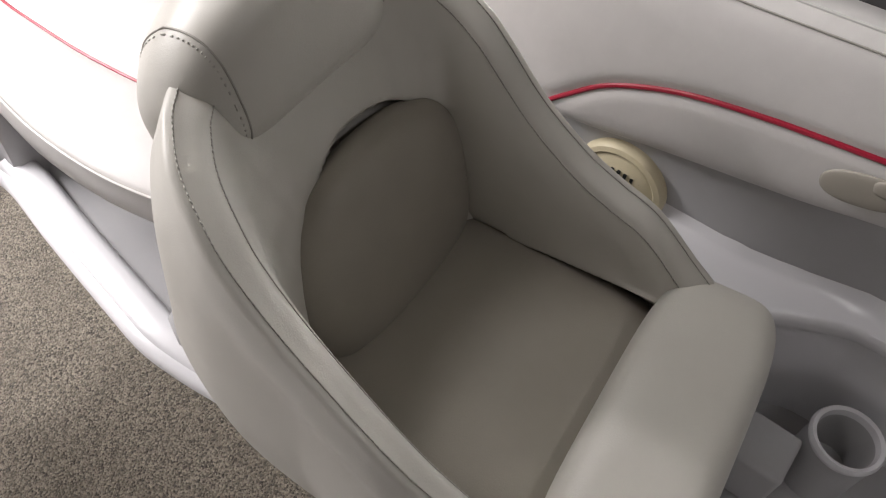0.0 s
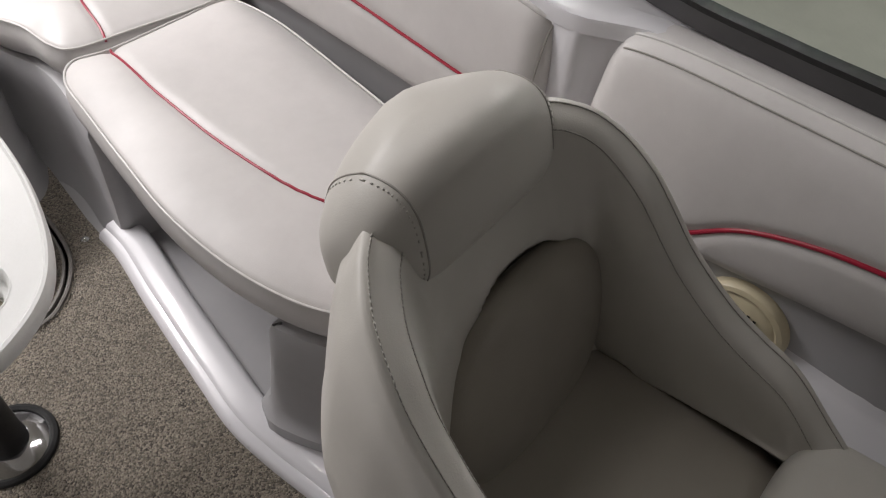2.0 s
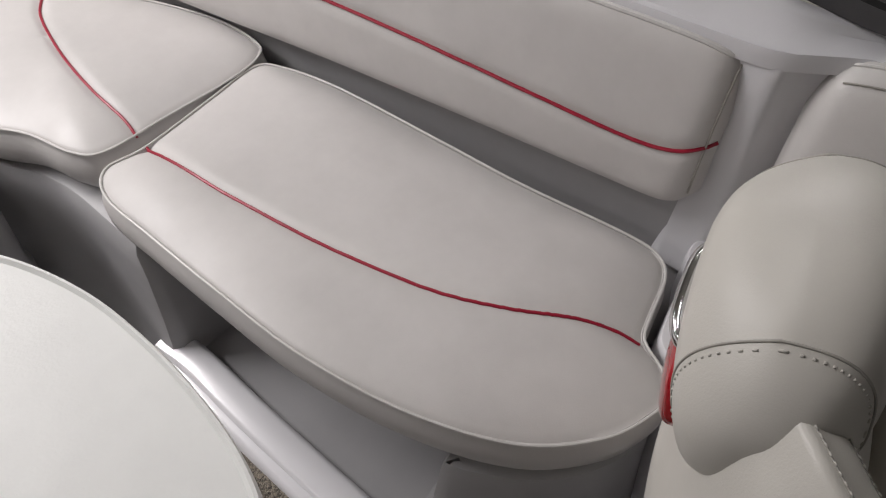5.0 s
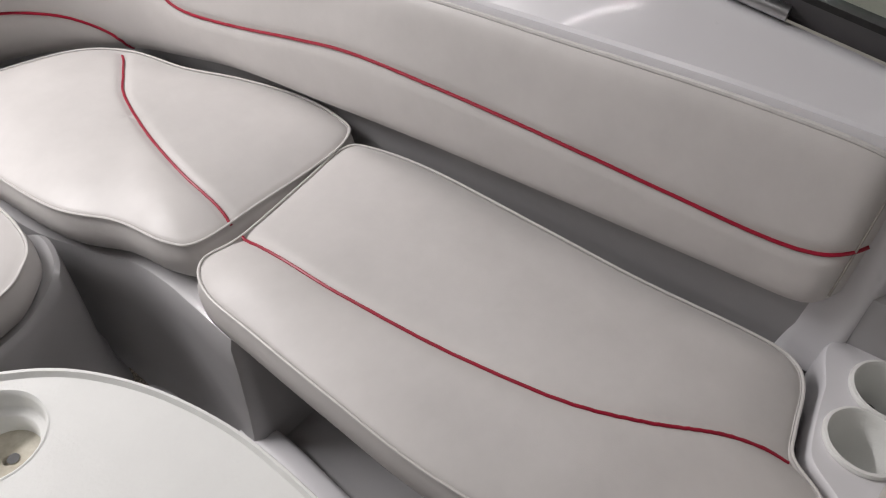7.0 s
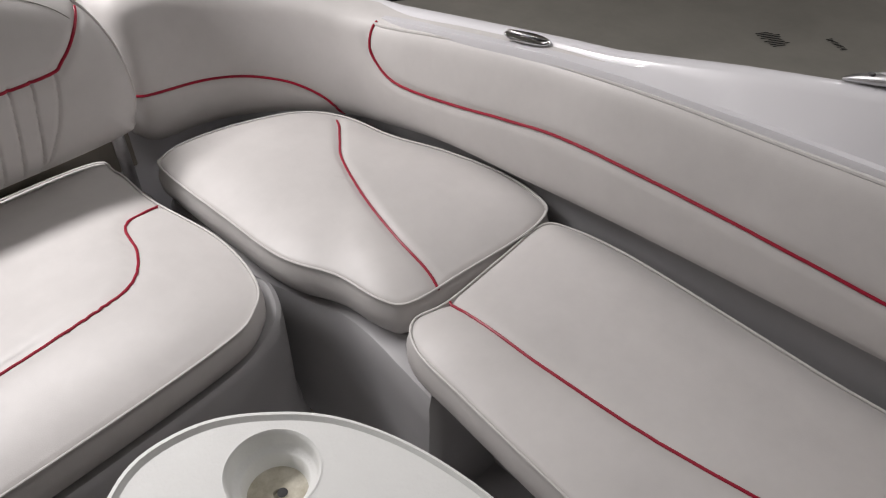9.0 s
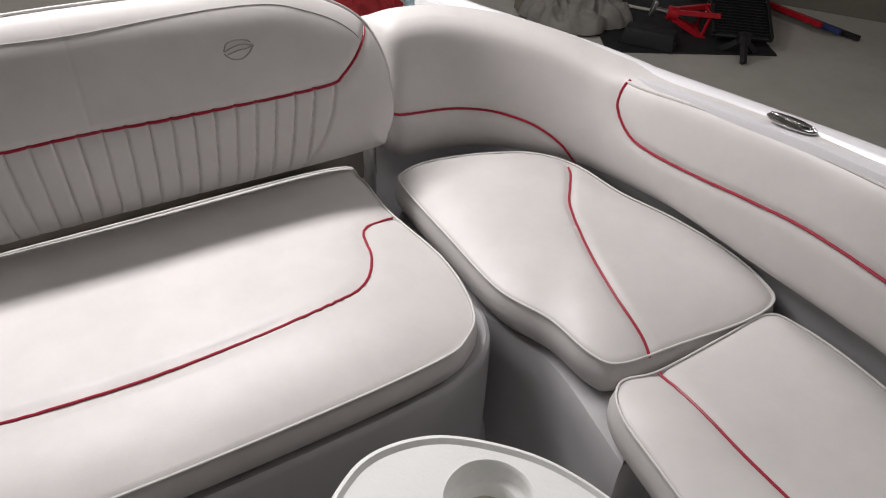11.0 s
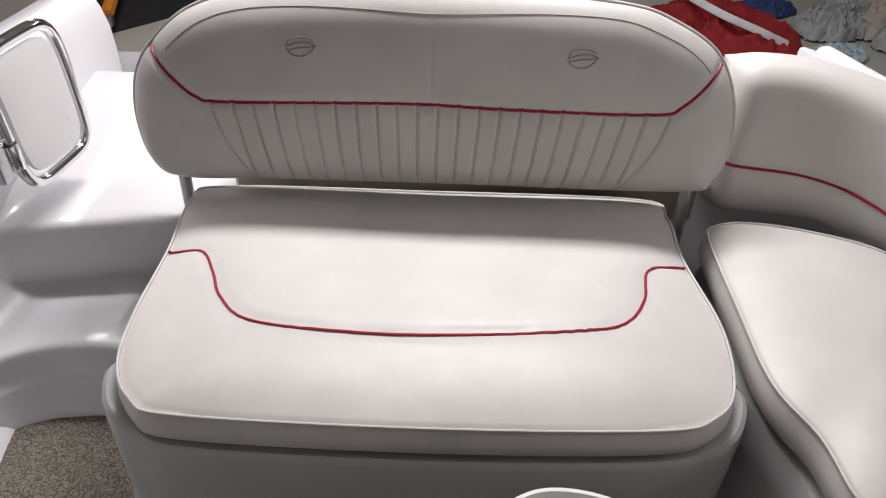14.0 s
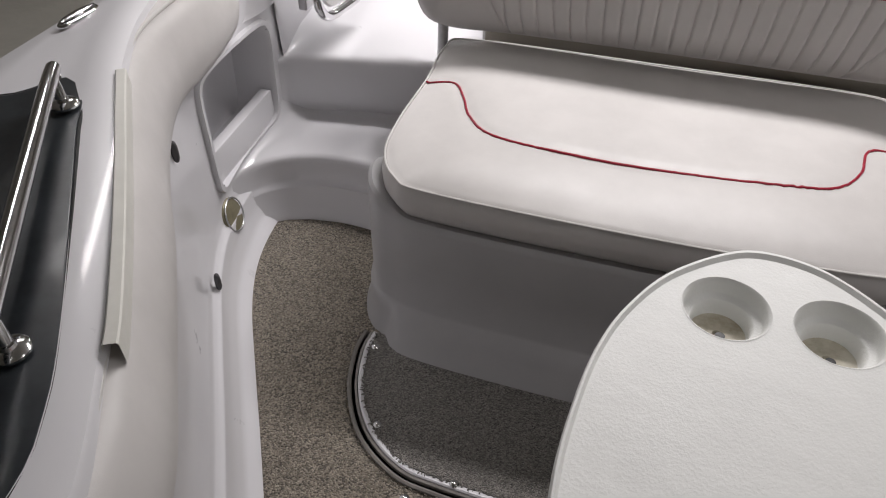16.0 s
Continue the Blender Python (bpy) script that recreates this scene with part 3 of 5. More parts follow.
seat_cushion("corner_cushion", CORNER, 0.338, 0.43, 0.030, [[(0.664, 2.092), (0.642, 2.056), (0.602, 2.005), (0.557, 1.943), (0.503, 1.81), (0.468, 1.682), (0.455, 1.588), (0.445, 1.548)]],
             "pale grey vinyl corner cushion with a curved red seam", swell=0.07)
seat_cushion("lounge_cushion", LOUNGE, 0.336, 0.426, 0.027, [[(0.437, 1.517), (0.432, 1.49), (0.423, 1.36), (0.422, 1.28), (0.429, 1.12), (0.45, 0.945), (0.486, 0.835), (0.532, 0.742), (0.551, 0.69), (0.557, 0.657)]],
             "long pale grey vinyl lounge cushion with a sweeping red seam", swell=0.07)


def back_cushion():
    outline = [(-0.905, 0.60), (-0.89, 0.69), (-0.845, 0.755), (-0.77, 0.815), (-0.66, 0.848), (-0.46, 0.866), (-0.21, 0.869), (0.05, 0.856), (0.16, 0.826), (0.25, 0.77), (0.298, 0.68), (0.31, 0.58), (0.29, 0.515), (0.225, 0.487), (-0.26, 0.481), (-0.62, 0.475), (-0.82, 0.470), (-0.885, 0.505)]
    c = np.array([-0.30, 0.66])
    red = spline([(-0.86, 0.752), (-0.807, 0.703), (-0.76, 0.668), (-0.70, 0.660), (-0.35, 0.672), (-0.15, 0.669), (0.13, 0.671), (0.19, 0.69), (0.27, 0.768)], 200)
    pleats = []
    for i in range(21):
        s = i / 20
        xt, xb = -0.69 + 0.81 * s, -0.655 + 0.735 * s
        zt = float(np.interp(xt, red[:, 0], red[:, 1]))
        pleats.append(np.array([(xt + (xb - xt) * k / 39, zt + (0.478 - zt) * k / 39) for k in range(40)]))
    sides = [spline([(-0.735, 0.658), (-0.71, 0.58), (-0.655, 0.478)], 60), spline([(0.165, 0.67), (0.14, 0.59), (0.075, 0.478)], 60)]
    mid = np.array([(-0.30, z) for z in np.linspace(0.672, 0.875, 40)])
    depth = 0.055
    at = lambda q, y: np.column_stack([q[:, 0], 2.315 + 0.16 * (q[:, 1] - 0.66) + y, q[:, 1]])
    o = spline(outline, 600, True)
    xs = np.concatenate([-0.9048 + 0.03 * np.linspace(0, 1, 14, endpoint=False) ** 2, np.linspace(-0.8748, 0.2798, 480), 0.2798 + 0.0298 * (1 - np.linspace(1, 0, 15)[1:] ** 2)])
    lowest, highest = [], []
    for x in xs:
        zs = []
        for k in range(600):
            a, b = o[k], o[(k + 1) % 600]
            if (a[0] - x) * (b[0] - x) <= 0 and a[0] != b[0]:
                zs.append(a[1] + (b[1] - a[1]) * (x - a[0]) / (b[0] - a[0]))
        lowest.append(min(zs) if zs else 0.6)
        highest.append(max(zs) if zs else 0.6)
    v = (1 - np.cos(np.linspace(0, math.pi, 72))) / 2 * 0.5 + np.linspace(0, 1, 72) * 0.5
    q = np.array([(x, lo + (hi - lo) * w) for x, lo, hi in zip(xs, lowest, highest) for w in v])
    d = np.full(len(q), 9.0)
    for k in range(0, 600, 2):
        a, ab = o[k], o[(k + 2) % 600] - o[k]
        s = np.clip(((q - a) @ ab) / (ab @ ab), 0, 1)
        d = np.minimum(d, np.linalg.norm(q - a - s[:, None] * ab, axis=1))
    y = -depth * (1 - np.exp(-(d / 0.030) ** 0.85))
    y = y + 0.007 * np.exp(-(near_lines(q, [red]) / 0.010) ** 2) + 0.006 * np.exp(-(near_lines(q, pleats) / 0.0030) ** 2) + 0.005 * np.exp(-(near_lines(q, sides) / 0.0032) ** 2) + 0.0012 * np.exp(-(near_lines(q, [mid]) / 0.004) ** 2)
    front = at(q, y).reshape(len(xs), 72, 3)
    rear = at(q, 0.06 * (1 - np.exp(-(d / 0.02)))).reshape(len(xs), 72, 3)
    bm = grid([np.concatenate([f, r[-2:0:-3]]) for f, r in zip(front, rear)], True, True, True)
    tree = tree_of(bm)
    e = thing("bench_seat_back", (-0.30, 2.33, 0.47), "white vinyl bench seat back with pleats and red piping", "seat back")
    part("cover", bm, VINYL, e)
    part("red_piping", tube(drape(tree, at(red, np.full(len(red), -0.1)), (0, 1, 0), 0.0006), 0.0031), RED_WELT, e, "dark red piping set in the seam")
    back = spline(outline, 200, True)
    part("piping", tube(at(c + (back - c) * 1.004, np.full(200, 0.006)), 0.0036, True), VINYL, e)
    for i, x in enumerate((-0.549, -0.018)):
        z = 0.774
        for line in ([(-0.026, 0.0), (-0.018, 0.017), (0.0, 0.022), (0.02, 0.018), (0.026, 0.012)], [(-0.026, -0.004), (-0.015, -0.018), (0.004, -0.022), (0.02, -0.012), (0.031, 0.004)], [(-0.024, 0.0), (-0.005, 0.008), (0.012, 0.010), (0.031, 0.004)], [(-0.02, -0.008), (0.0, -0.002), (0.016, -0.001), (0.031, 0.004)]):
            pts = [(x + a, 2.2, z + 0.78 * b) for a, b in spline(line, 24)]
            part("emblem_stroke", tube(drape(tree, pts, (0, 1, 0), 0.0003), 0.0014, flat=1.0), BADGE, e, "grey stitched curved stroke")
    edge = np.array([c + (q - c) * (1 - 0.032 / np.linalg.norm(q - c)) for q in spline(outline, 400, True) if q[1] > 0.752])
    edge = edge[np.argsort(edge[:, 0])]
    part("seam", tube(drape(tree, at(edge, np.full(len(edge), -0.1)), (0, 1, 0), 0.0002), 0.0011), SEAM, e, "sewn seam round the top of the seat back")
    for x in (-0.832, 0.25):
        part("post", tube(spline([(x, 2.30, 0.25), (x, 2.30, 0.40), (x, 2.312, 0.56), (x, 2.33, 0.62)], 20), 0.0135, sides=16), ALU, e, "brushed stainless steel post")
    return e


back_cushion()


def padded_panel(name, stations, label, seams, inward_sign=1.0, n=None, red=True, thick=0.06, bulge=0.014, lean=0.03, taper=0.05, corner=0.0):
    """A padded side panel swept along (x, y, z low, z high) stations."""
    n = n or 160
    s = spline(stations, n)
    nn = normals2(s[:, :2]) * inward_sign
    v = [0.0, 0.012, 0.04, 0.10] + list(np.linspace(0.17, 0.85, 26)) + [0.90, 0.945, 0.975, 0.992, 1.0]
    lines = [spline(q, 200) for q in seams]
    stack = []
    run = np.concatenate([[0], np.cumsum(np.linalg.norm(np.diff(s[:, :2], axis=0), axis=1))])
    for i in range(n):
        d_end = min(run[i], run[-1] - run[i])
        sink = thick * 0.55 * math.exp(-(d_end / (taper * 0.3)) ** 1.2)
        shrink = 0.024 * math.exp(-(d_end / (taper * 0.45)) ** 1.2)
        p, q = s[i].copy(), nn[i]
        if corner and d_end < corner:
            cut = corner - math.sqrt(corner ** 2 - (corner - d_end) ** 2)
            p[3] -= cut
            p[2] += 0.6 * cut
        ring = []
        for w in v:
            z = p[2] + shrink + (p[3] - p[2] - 2 * shrink) * w
            off = bulge * math.sin(math.pi * w) - lean * w
            off -= 0.022 * math.exp(-(w / 0.03)) + 0.03 * math.exp(-((1 - w) / 0.035))
            ring.append([p[0] + q[0] * (off - sink), p[1] + q[1] * (off - sink), z])
        stack.append(np.array(ring))
    allp = np.concatenate(stack)
    if lines:
        d = near_lines(allp, lines)
        dip = 0.006 * np.exp(-(d / 0.011) ** 2)
        k = len(v)
        for i in range(n):
            stack[i][:, 0] -= nn[i][0] * dip[i * k:(i + 1) * k]
            stack[i][:, 1] -= nn[i][1] * dip[i * k:(i + 1) * k]
    full = []
    for i in range(n):
        q = nn[i]
        a, b = stack[i][0], stack[i][-1]
        full.append([a + np.array([-q[0] * thick, -q[1] * thick, 0.0])] + list(stack[i]) + [b + np.array([-q[0] * thick, -q[1] * thick, 0.0])])
    bm = grid(full, True, True, True)
    tree = tree_of(bm)
    mid = s[n // 2]
    e = thing(name, (mid[0], mid[1], mid[2]), label, "padded panel", "padded side panels")
    part("cover", bm, VINYL, e)
    return e, tree, s, nn, stack


def lay(tree, line, s, nn, e, r=0.0031):
    """Red piping along a line of points near the panel, cast onto it across the panel."""
    out = []
    for p in spline(line, 160):
        i = int(np.argmin(((s[:, :2] - p[:2]) ** 2).sum(1)))
        way = Vector((-nn[i][0], -nn[i][1], 0))
        hit, _, _, _ = tree.ray_cast(Vector(p) - way * 0.25, way)
        if hit is not None:
            out.append(hit - way * 0.001)
    if len(out) > 3:
        part("red_piping", tube(out, r), RED_WELT, e, "dark red piping set in the seam")


PORT_PAD = [(0.315, 2.328, 0.40, 0.735), (0.45, 2.326, 0.40, 0.728), (0.560, 2.288, 0.40, 0.706), (0.655, 2.212, 0.40, 0.678), (0.718, 2.122, 0.405, 0.652), (0.747, 2.025, 0.41, 0.652), (0.760, 1.85, 0.435, 0.684), (0.760, 1.63, 0.449, 0.72), (0.757, 1.40, 0.466, 0.743), (0.755, 1.16, 0.476, 0.754), (0.754, 0.95, 0.482, 0.763), (0.753, 0.80, 0.486, 0.764), (0.752, 0.69, 0.489, 0.760)]
RED_SIDE = [(0.772, 2.062, 0.660), (0.762, 2.074, 0.626), (0.752, 2.064, 0.581), (0.752, 2.012, 0.541), (0.757, 1.942, 0.534), (0.757, 1.822, 0.548), (0.757, 1.672, 0.576), (0.757, 1.532, 0.596), (0.757, 1.292, 0.600), (0.757, 1.092, 0.596), (0.757, 0.942, 0.591), (0.757, 0.812, 0.588), (0.757, 0.742, 0.596), (0.757, 0.682, 0.620)]
RED_CORNER = [(0.315, 2.320, 0.531), (0.400, 2.320, 0.523), (0.500, 2.310, 0.516), (0.600, 2.270, 0.503), (0.660, 2.220, 0.483), (0.700, 2.160, 0.443), (0.715, 2.130, 0.398)]
e, tree, s, nn, stack = padded_panel("port_padded_panel", PORT_PAD, "pale grey padded vinyl panel wrapping the cockpit corner, red piping", [RED_SIDE, RED_CORNER], 1.0 if normals2(spline(PORT_PAD, 160)[:, :2])[100][0] < 0 else -1.0)
lay(tree, RED_SIDE, s, nn, e)
lay(tree, RED_CORNER, s, nn, e)
for k in (2,):
    part("seam", tube([stack[-k][j] + np.array([-0.0006, -0.001, 0]) for j in range(3, len(stack[-k]) - 3)], 0.0016), SEAM, e, "dark sewn seam round the panel end")
top = [r[-4] for r, p in zip(stack, s) if p[1] < 2.07]
part("piping", tube([q + np.array([0.004, 0, 0.003]) for q in top[:-2]], 0.0042), WELT, e, "pale double piping along the top edge")
part("piping", tube([q + np.array([0.020, 0, 0.002]) for q in top[:-2]], 0.0042), WELT, e, "pale double piping along the top edge")

FRONT_PAD = [(0.775, 0.612, 0.475, 0.765), (0.777, 0.50, 0.485, 0.778), (0.778, 0.36, 0.497, 0.785), (0.778, 0.20, 0.53, 0.79), (0.778, 0.03, 0.562, 0.797), (0.778, -0.15, 0.60, 0.805), (0.778, -0.5, 0.62, 0.815), (0.778, -0.9, 0.63, 0.82)]
RED_FRONT = [(0.775, 0.415, 0.508), (0.775, 0.37, 0.552), (0.775, 0.31, 0.602), (0.775, 0.22, 0.641), (0.775, 0.12, 0.663), (0.775, 0.0, 0.679), (0.775, -0.2, 0.70), (0.775, -0.6, 0.72)]
ef, treef, sf, nf, stackf = padded_panel("front_padded_panel", FRONT_PAD, "pale grey padded vinyl side panel beside the seat, red piping", [RED_FRONT], 1.0 if normals2(spline(FRONT_PAD, 160)[:, :2])[80][0] < 0 else -1.0, n=260, corner=0.034)
lay(treef, RED_FRONT, sf, nf, ef, 0.004)
part("seam", tube([r[-4] + np.array([-0.001, 0, 0.0006]) for r in stackf[5:]], 0.0014), SEAM, ef, "dark sewn seam under the top edge")
part("piping", tube([r[-2] + np.array([0.001, 0, 0.0008]) for r in stackf[3:]], 0.0026), WELT, ef, "pale piping along the top edge")

STBD_PAD = [(-1.245, 2.085, 0.515, 0.655), (-1.215, 1.97, 0.515, 0.668), (-1.192, 1.84, 0.51, 0.672), (-1.176, 1.70, 0.505, 0.672), (-1.125, 1.58, 0.50, 0.672), (-1.03, 1.43, 0.50, 0.672), (-0.935, 1.30, 0.50, 0.672), (-0.81, 1.11, 0.50, 0.672), (-0.72, 0.965, 0.50, 0.67), (-0.67, 0.82, 0.50, 0.67), (-0.63, 0.66, 0.50, 0.67)]
es, trees, ss, ns, stacks = padded_panel("starboard_padded_panel", STBD_PAD, "pale grey padded vinyl coaming panel along the cockpit side", [], 1.0 if normals2(spline(STBD_PAD, 160)[:, :2])[80][0] > 0 else -1.0, bulge=0.020, lean=0.022, taper=0.14)
tops = [r[-3] for r in stacks]
part("piping", tube([q + np.array([-0.004, 0, 0.004]) for q in tops[6:]], 0.004), WELT, es, "pale vinyl piping along the top edge")

# ---- captain's chair ----
def captain_chair():
    m = pose(0.405, 0.333, 0.0, 0, 0, 6.5)
    e = new("captain_chair")
    e.empty_display_size = 0.05
    e.matrix_world = m
    tagged(e, "grey vinyl bucket helm chair with wrap-round arms and headrest", "chair")

    def put(name, bm, mat, label="", parent=None):
        me = bpy.data.meshes.new(name)
        bmesh.ops.recalc_face_normals(bm, faces=bm.faces[:])
        bm.to_mesh(me)
        bm.free()
        me.materials.append(mat)
        me.shade_smooth()
        ob = new(name, me)
        ob.parent = parent or e
        if label:
            tagged(ob, label)
        return ob

    half = [(0.227, -0.288, 0.505), (0.243, -0.245, 0.55), (0.253, -0.178, 0.605), (0.256, -0.12, 0.655), (0.246, -0.02, 0.722), (0.235, 0.045, 0.77), (0.221, 0.084, 0.798), (0.200, 0.122, 0.818), (0.173, 0.153, 0.828), (0.146, 0.176, 0.832), (0.101, 0.20, 0.828), (0.000, 0.213, 0.822)]
    other = [(0.200, -0.350, 0.468), (0.208, -0.318, 0.500), (0.213, -0.275, 0.532), (0.214, -0.212, 0.583), (0.212, -0.157, 0.608), (0.210, -0.104, 0.636), (0.206, -0.04, 0.688), (0.204, 0.010, 0.743), (0.205, 0.043, 0.773), (0.206, 0.084, 0.796), (0.193, 0.122, 0.817), (0.172, 0.153, 0.828), (0.146, 0.176, 0.832), (0.101, 0.20, 0.828)]
    full = [(-x, y, z) for x, y, z in half] + other[::-1]
    n = 320
    u = spline(full, n)
    t = np.gradient(u[:, :2], axis=0)
    t /= np.linalg.norm(t, axis=1)[:, None]
    for _ in range(3):
        t[1:-1] = (t[:-2] + t[1:-1] * 2 + t[2:]) / 4
    wide = np.stack([np.convolve(np.pad(t[:, k], 19, mode="edge"), np.ones(39) / 39, "valid") for k in (0, 1)], 1)
    t = wide / np.linalg.norm(wide, axis=1)[:, None]
    out = np.stack([-t[:, 1], t[:, 0]], 1)
    if out[n // 2][1] < 0:
        out = -out
    rings, crest, inner_seam, outer_seam = [], [], [], []
    for i in range(n):
        x, y, zr = u[i]
        w = max(0.0, out[i][1]) ** 1.2
        d_end = min(i, n - 1 - i) / n
        g = 1 - 0.45 * math.exp(-(d_end / 0.018) ** 2)
        zb = 0.375
        h = zr - zb
        b = 0.056 * (0.5 + 0.5 * max(0.0, min(1.0, (y + 0.04) / 0.16)))
        low = min(0.475, zr - 0.05)
        prof = [(-0.05, zb - 0.02), (0.0, zb - 0.015), (0.35 * b, zb + 0.06 * h), (0.8 * b, zb + 0.22 * h), (b, zb + 0.46 * h), (0.85 * b, zb + 0.62 * h), (0.55 * b, zr - min(0.065, 0.26 * h)), (0.016, zr - min(0.028, 0.13 * h)), (0.006, zr - 0.007), (0.0, zr), (-0.012, zr - 0.003), (-0.032, zr - 0.014), (-0.043, zr - min(0.042, 0.35 * h)), (-0.050, max(zr - 0.09, low + 0.012)), (-0.055, max(zr - 0.2, low + 0.006)), (-0.050, low), (-0.030, low - 0.012), (-0.012, low - 0.02), (-0.010, zb)]
        prof = [(a * g, z) for a, z in prof]
        pts = []
        for a, z in prof:
            lean = (zr - z) * (0.20 if a < 0.004 else 0.06) * w
            pts.append((x + out[i][0] * a, y + out[i][1] * a - lean, z))
        dense = spline(pts, 220)
        # the lip round the lumbar recess
        deep = (u[i][:2] - dense[:, :2]) @ out[i]
        side = np.clip((deep - 0.035) / 0.02, 0, 1)
        r = np.sqrt(((dense[:, 0] - 0.026) / 0.160) ** 2 + ((dense[:, 2] - 0.563) / 0.150) ** 2)
        lip = np.clip((r - 0.95) / 0.10, 0, 1)
        lip = lip * lip * (3 - 2 * lip) * np.exp(-(np.clip(r - 1.06, 0, 9) / 0.36) ** 2) * side * w * 0.036 * np.clip((0.20 - np.abs(dense[:, 0])) / 0.05, 0, 1)
        dense = dense - np.column_stack([out[i][0] * lip, out[i][1] * lip, 0 * lip])
        rings.append(dense)
    bm = grid(rings, True, True, True)
    tree = tree_of(bm)
    put("shell", bm, SEAT_VINYL, "moulded grey vinyl bucket shell with stitched edges")

    def stitch(off, drop, i0, i1, name="stitching"):
        pts = []
        for i in range(i0, i1):
            x, y, z = u[i]
            q = Vector((x + out[i][0] * off, y + out[i][1] * off, z + 0.3))
            hit, nrm, _, _ = tree.ray_cast(q, Vector((0, 0, -1)))
            if hit is not None:
                pts.append(hit + nrm * 0.0004)
        return pts
    for off in (-0.007, -0.036):
        pts = stitch(off, 0, 6, n - 6)
        put("seam", tube(pts, 0.0007, sides=6), SEAM, "sewn seam line")
        dashes = bmesh.new()
        fine = spline(pts, 460)
        for k in range(0, 458, 2):
            tube([fine[k] + np.array([0, 0, 0.0006]), fine[k + 1] + np.array([0, 0, 0.0006])], 0.0009, sides=5, bm=dashes)
        put("stitching", dashes, THREAD, "row of pale stitches")
    low_seam = [Vector(rings[i][26]) + Vector((out[i][0], out[i][1], 0)) * 0.0006 for i in range(8, n - 8)]
    fine = spline(low_seam, 520)
    dashes = bmesh.new()
    for k in range(0, 518, 2):
        tube([fine[k], fine[k + 1]], 0.0008, sides=5, bm=dashes)
    put("stitching", dashes, THREAD, "row of stitches along the lower edge")
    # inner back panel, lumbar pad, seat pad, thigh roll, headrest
    # both pads carry the bucket's inner shade in their darker vinyl
    put("lumbar_pad", pillow(pose(0.022, 0.064, 0.557, -11, 6, 0), (0.172, 0.050, 0.152), 2.35, 80, 48), SEAT_SHADED, "rounded oval lumbar pad in vinyl darkened for shade")
    put("seat_pad", pillow(pose(-0.004, -0.122, 0.393, 5, 0, 0), (0.216, 0.262, 0.090), 3.0, 72, 44), SEAT_SHADED, "vinyl seat pad darkened for the shade inside the chair")
    put("thigh_roll", pillow(pose(0.0, -0.335, 0.445, -4, 0, 0), (0.232, 0.082, 0.082), 4.2, 72, 36), SEAT_VINYL, "raised grey vinyl front bolster")
    hm = pose(0.014, 0.201, 0.814, -15, 0, 0)
    ha, hb2, hc = 0.158, 0.074, 0.075

    def droop(v):
        """The headrest's ends hang down over the shoulders of the back."""
        k = abs(v.x) / ha
        return hm @ Vector((v.x, v.y + 0.012 * k * k + 0.01 * max(0.0, v.y) / hb2, v.z - 0.036 * k ** 2.2 - 0.046 * k * max(0.0, v.y) / hb2))
    bm = pillow(Matrix.Identity(4), (ha, hb2, hc), 3.0, 88, 52)
    for v in bm.verts:
        v.co = droop(v.co)
    put("headrest", bm, SEAT_VINYL, "rounded grey vinyl headrest with stitched end caps")
    ce = lambda v: math.copysign(abs(v) ** (2 / 3.0), v)
    for sx in (-1, 1):
        for dx, rad in ((0.110, 0.0012), (0.1155, 0.0)):
            k3 = (1 - (dx / ha) ** 3) ** (1 / 3) * 1.002
            ring = [droop(Vector((sx * dx, hb2 * k3 * ce(math.cos(a)), hc * k3 * ce(math.sin(a))))) for a in (2 * math.pi * k / 180 for k in range(180))]
            if rad:
                put("seam", tube(ring, rad, True, 6), SEAM, "sewn seam round the end cap")
            else:
                dashes = bmesh.new()
                for k in range(0, 180, 3):
                    tube([ring[k], ring[k + 1]], 0.0011, sides=5, bm=dashes)
                put("stitching", dashes, THREAD, "row of stitches beside the end cap seam")
    put("hinge_cover", pillow(pose(0.15, 0.055, 0.452, 20, 0, -25), (0.07, 0.03, 0.045), 2.6, 32, 18), SEAT_VINYL, "small pale hinge cover behind the seat pad")
    # red rear shell with chrome grab handle
    put("rear_shell", pillow(pose(0.026, 0.256, 0.706, -8, 0, 0), (0.108, 0.024, 0.060), 2.8, 56, 30), RED_SHELL, "glossy red plastic rear cover")
    put("grab_handle", tube(spline([(-0.050, 0.258, 0.752), (-0.046, 0.276, 0.762), (-0.02, 0.284, 0.766), (0.04, 0.285, 0.766), (0.066, 0.276, 0.762), (0.070, 0.258, 0.752)], 36), 0.008, sides=14), CHROME, "chrome grab handle")
    # moulded underbody, pedestal and base plate
    put("underbody", pillow(pose(0, -0.09, 0.29, 0, 0, 0), (0.205, 0.25, 0.085), 4.0, 56, 24), GEL, "white moulded plastic seat pan")
    put("pedestal", lathe([(0.10, 0.235), (0.05, 0.22), (0.036, 0.20), (0.036, 0.05), (0.05, 0.035), (0.11, 0.026), (0.115, 0.013)], (0, -0.05, 0), 40), ALU, "brushed metal pedestal")
    return e


captain_chair()


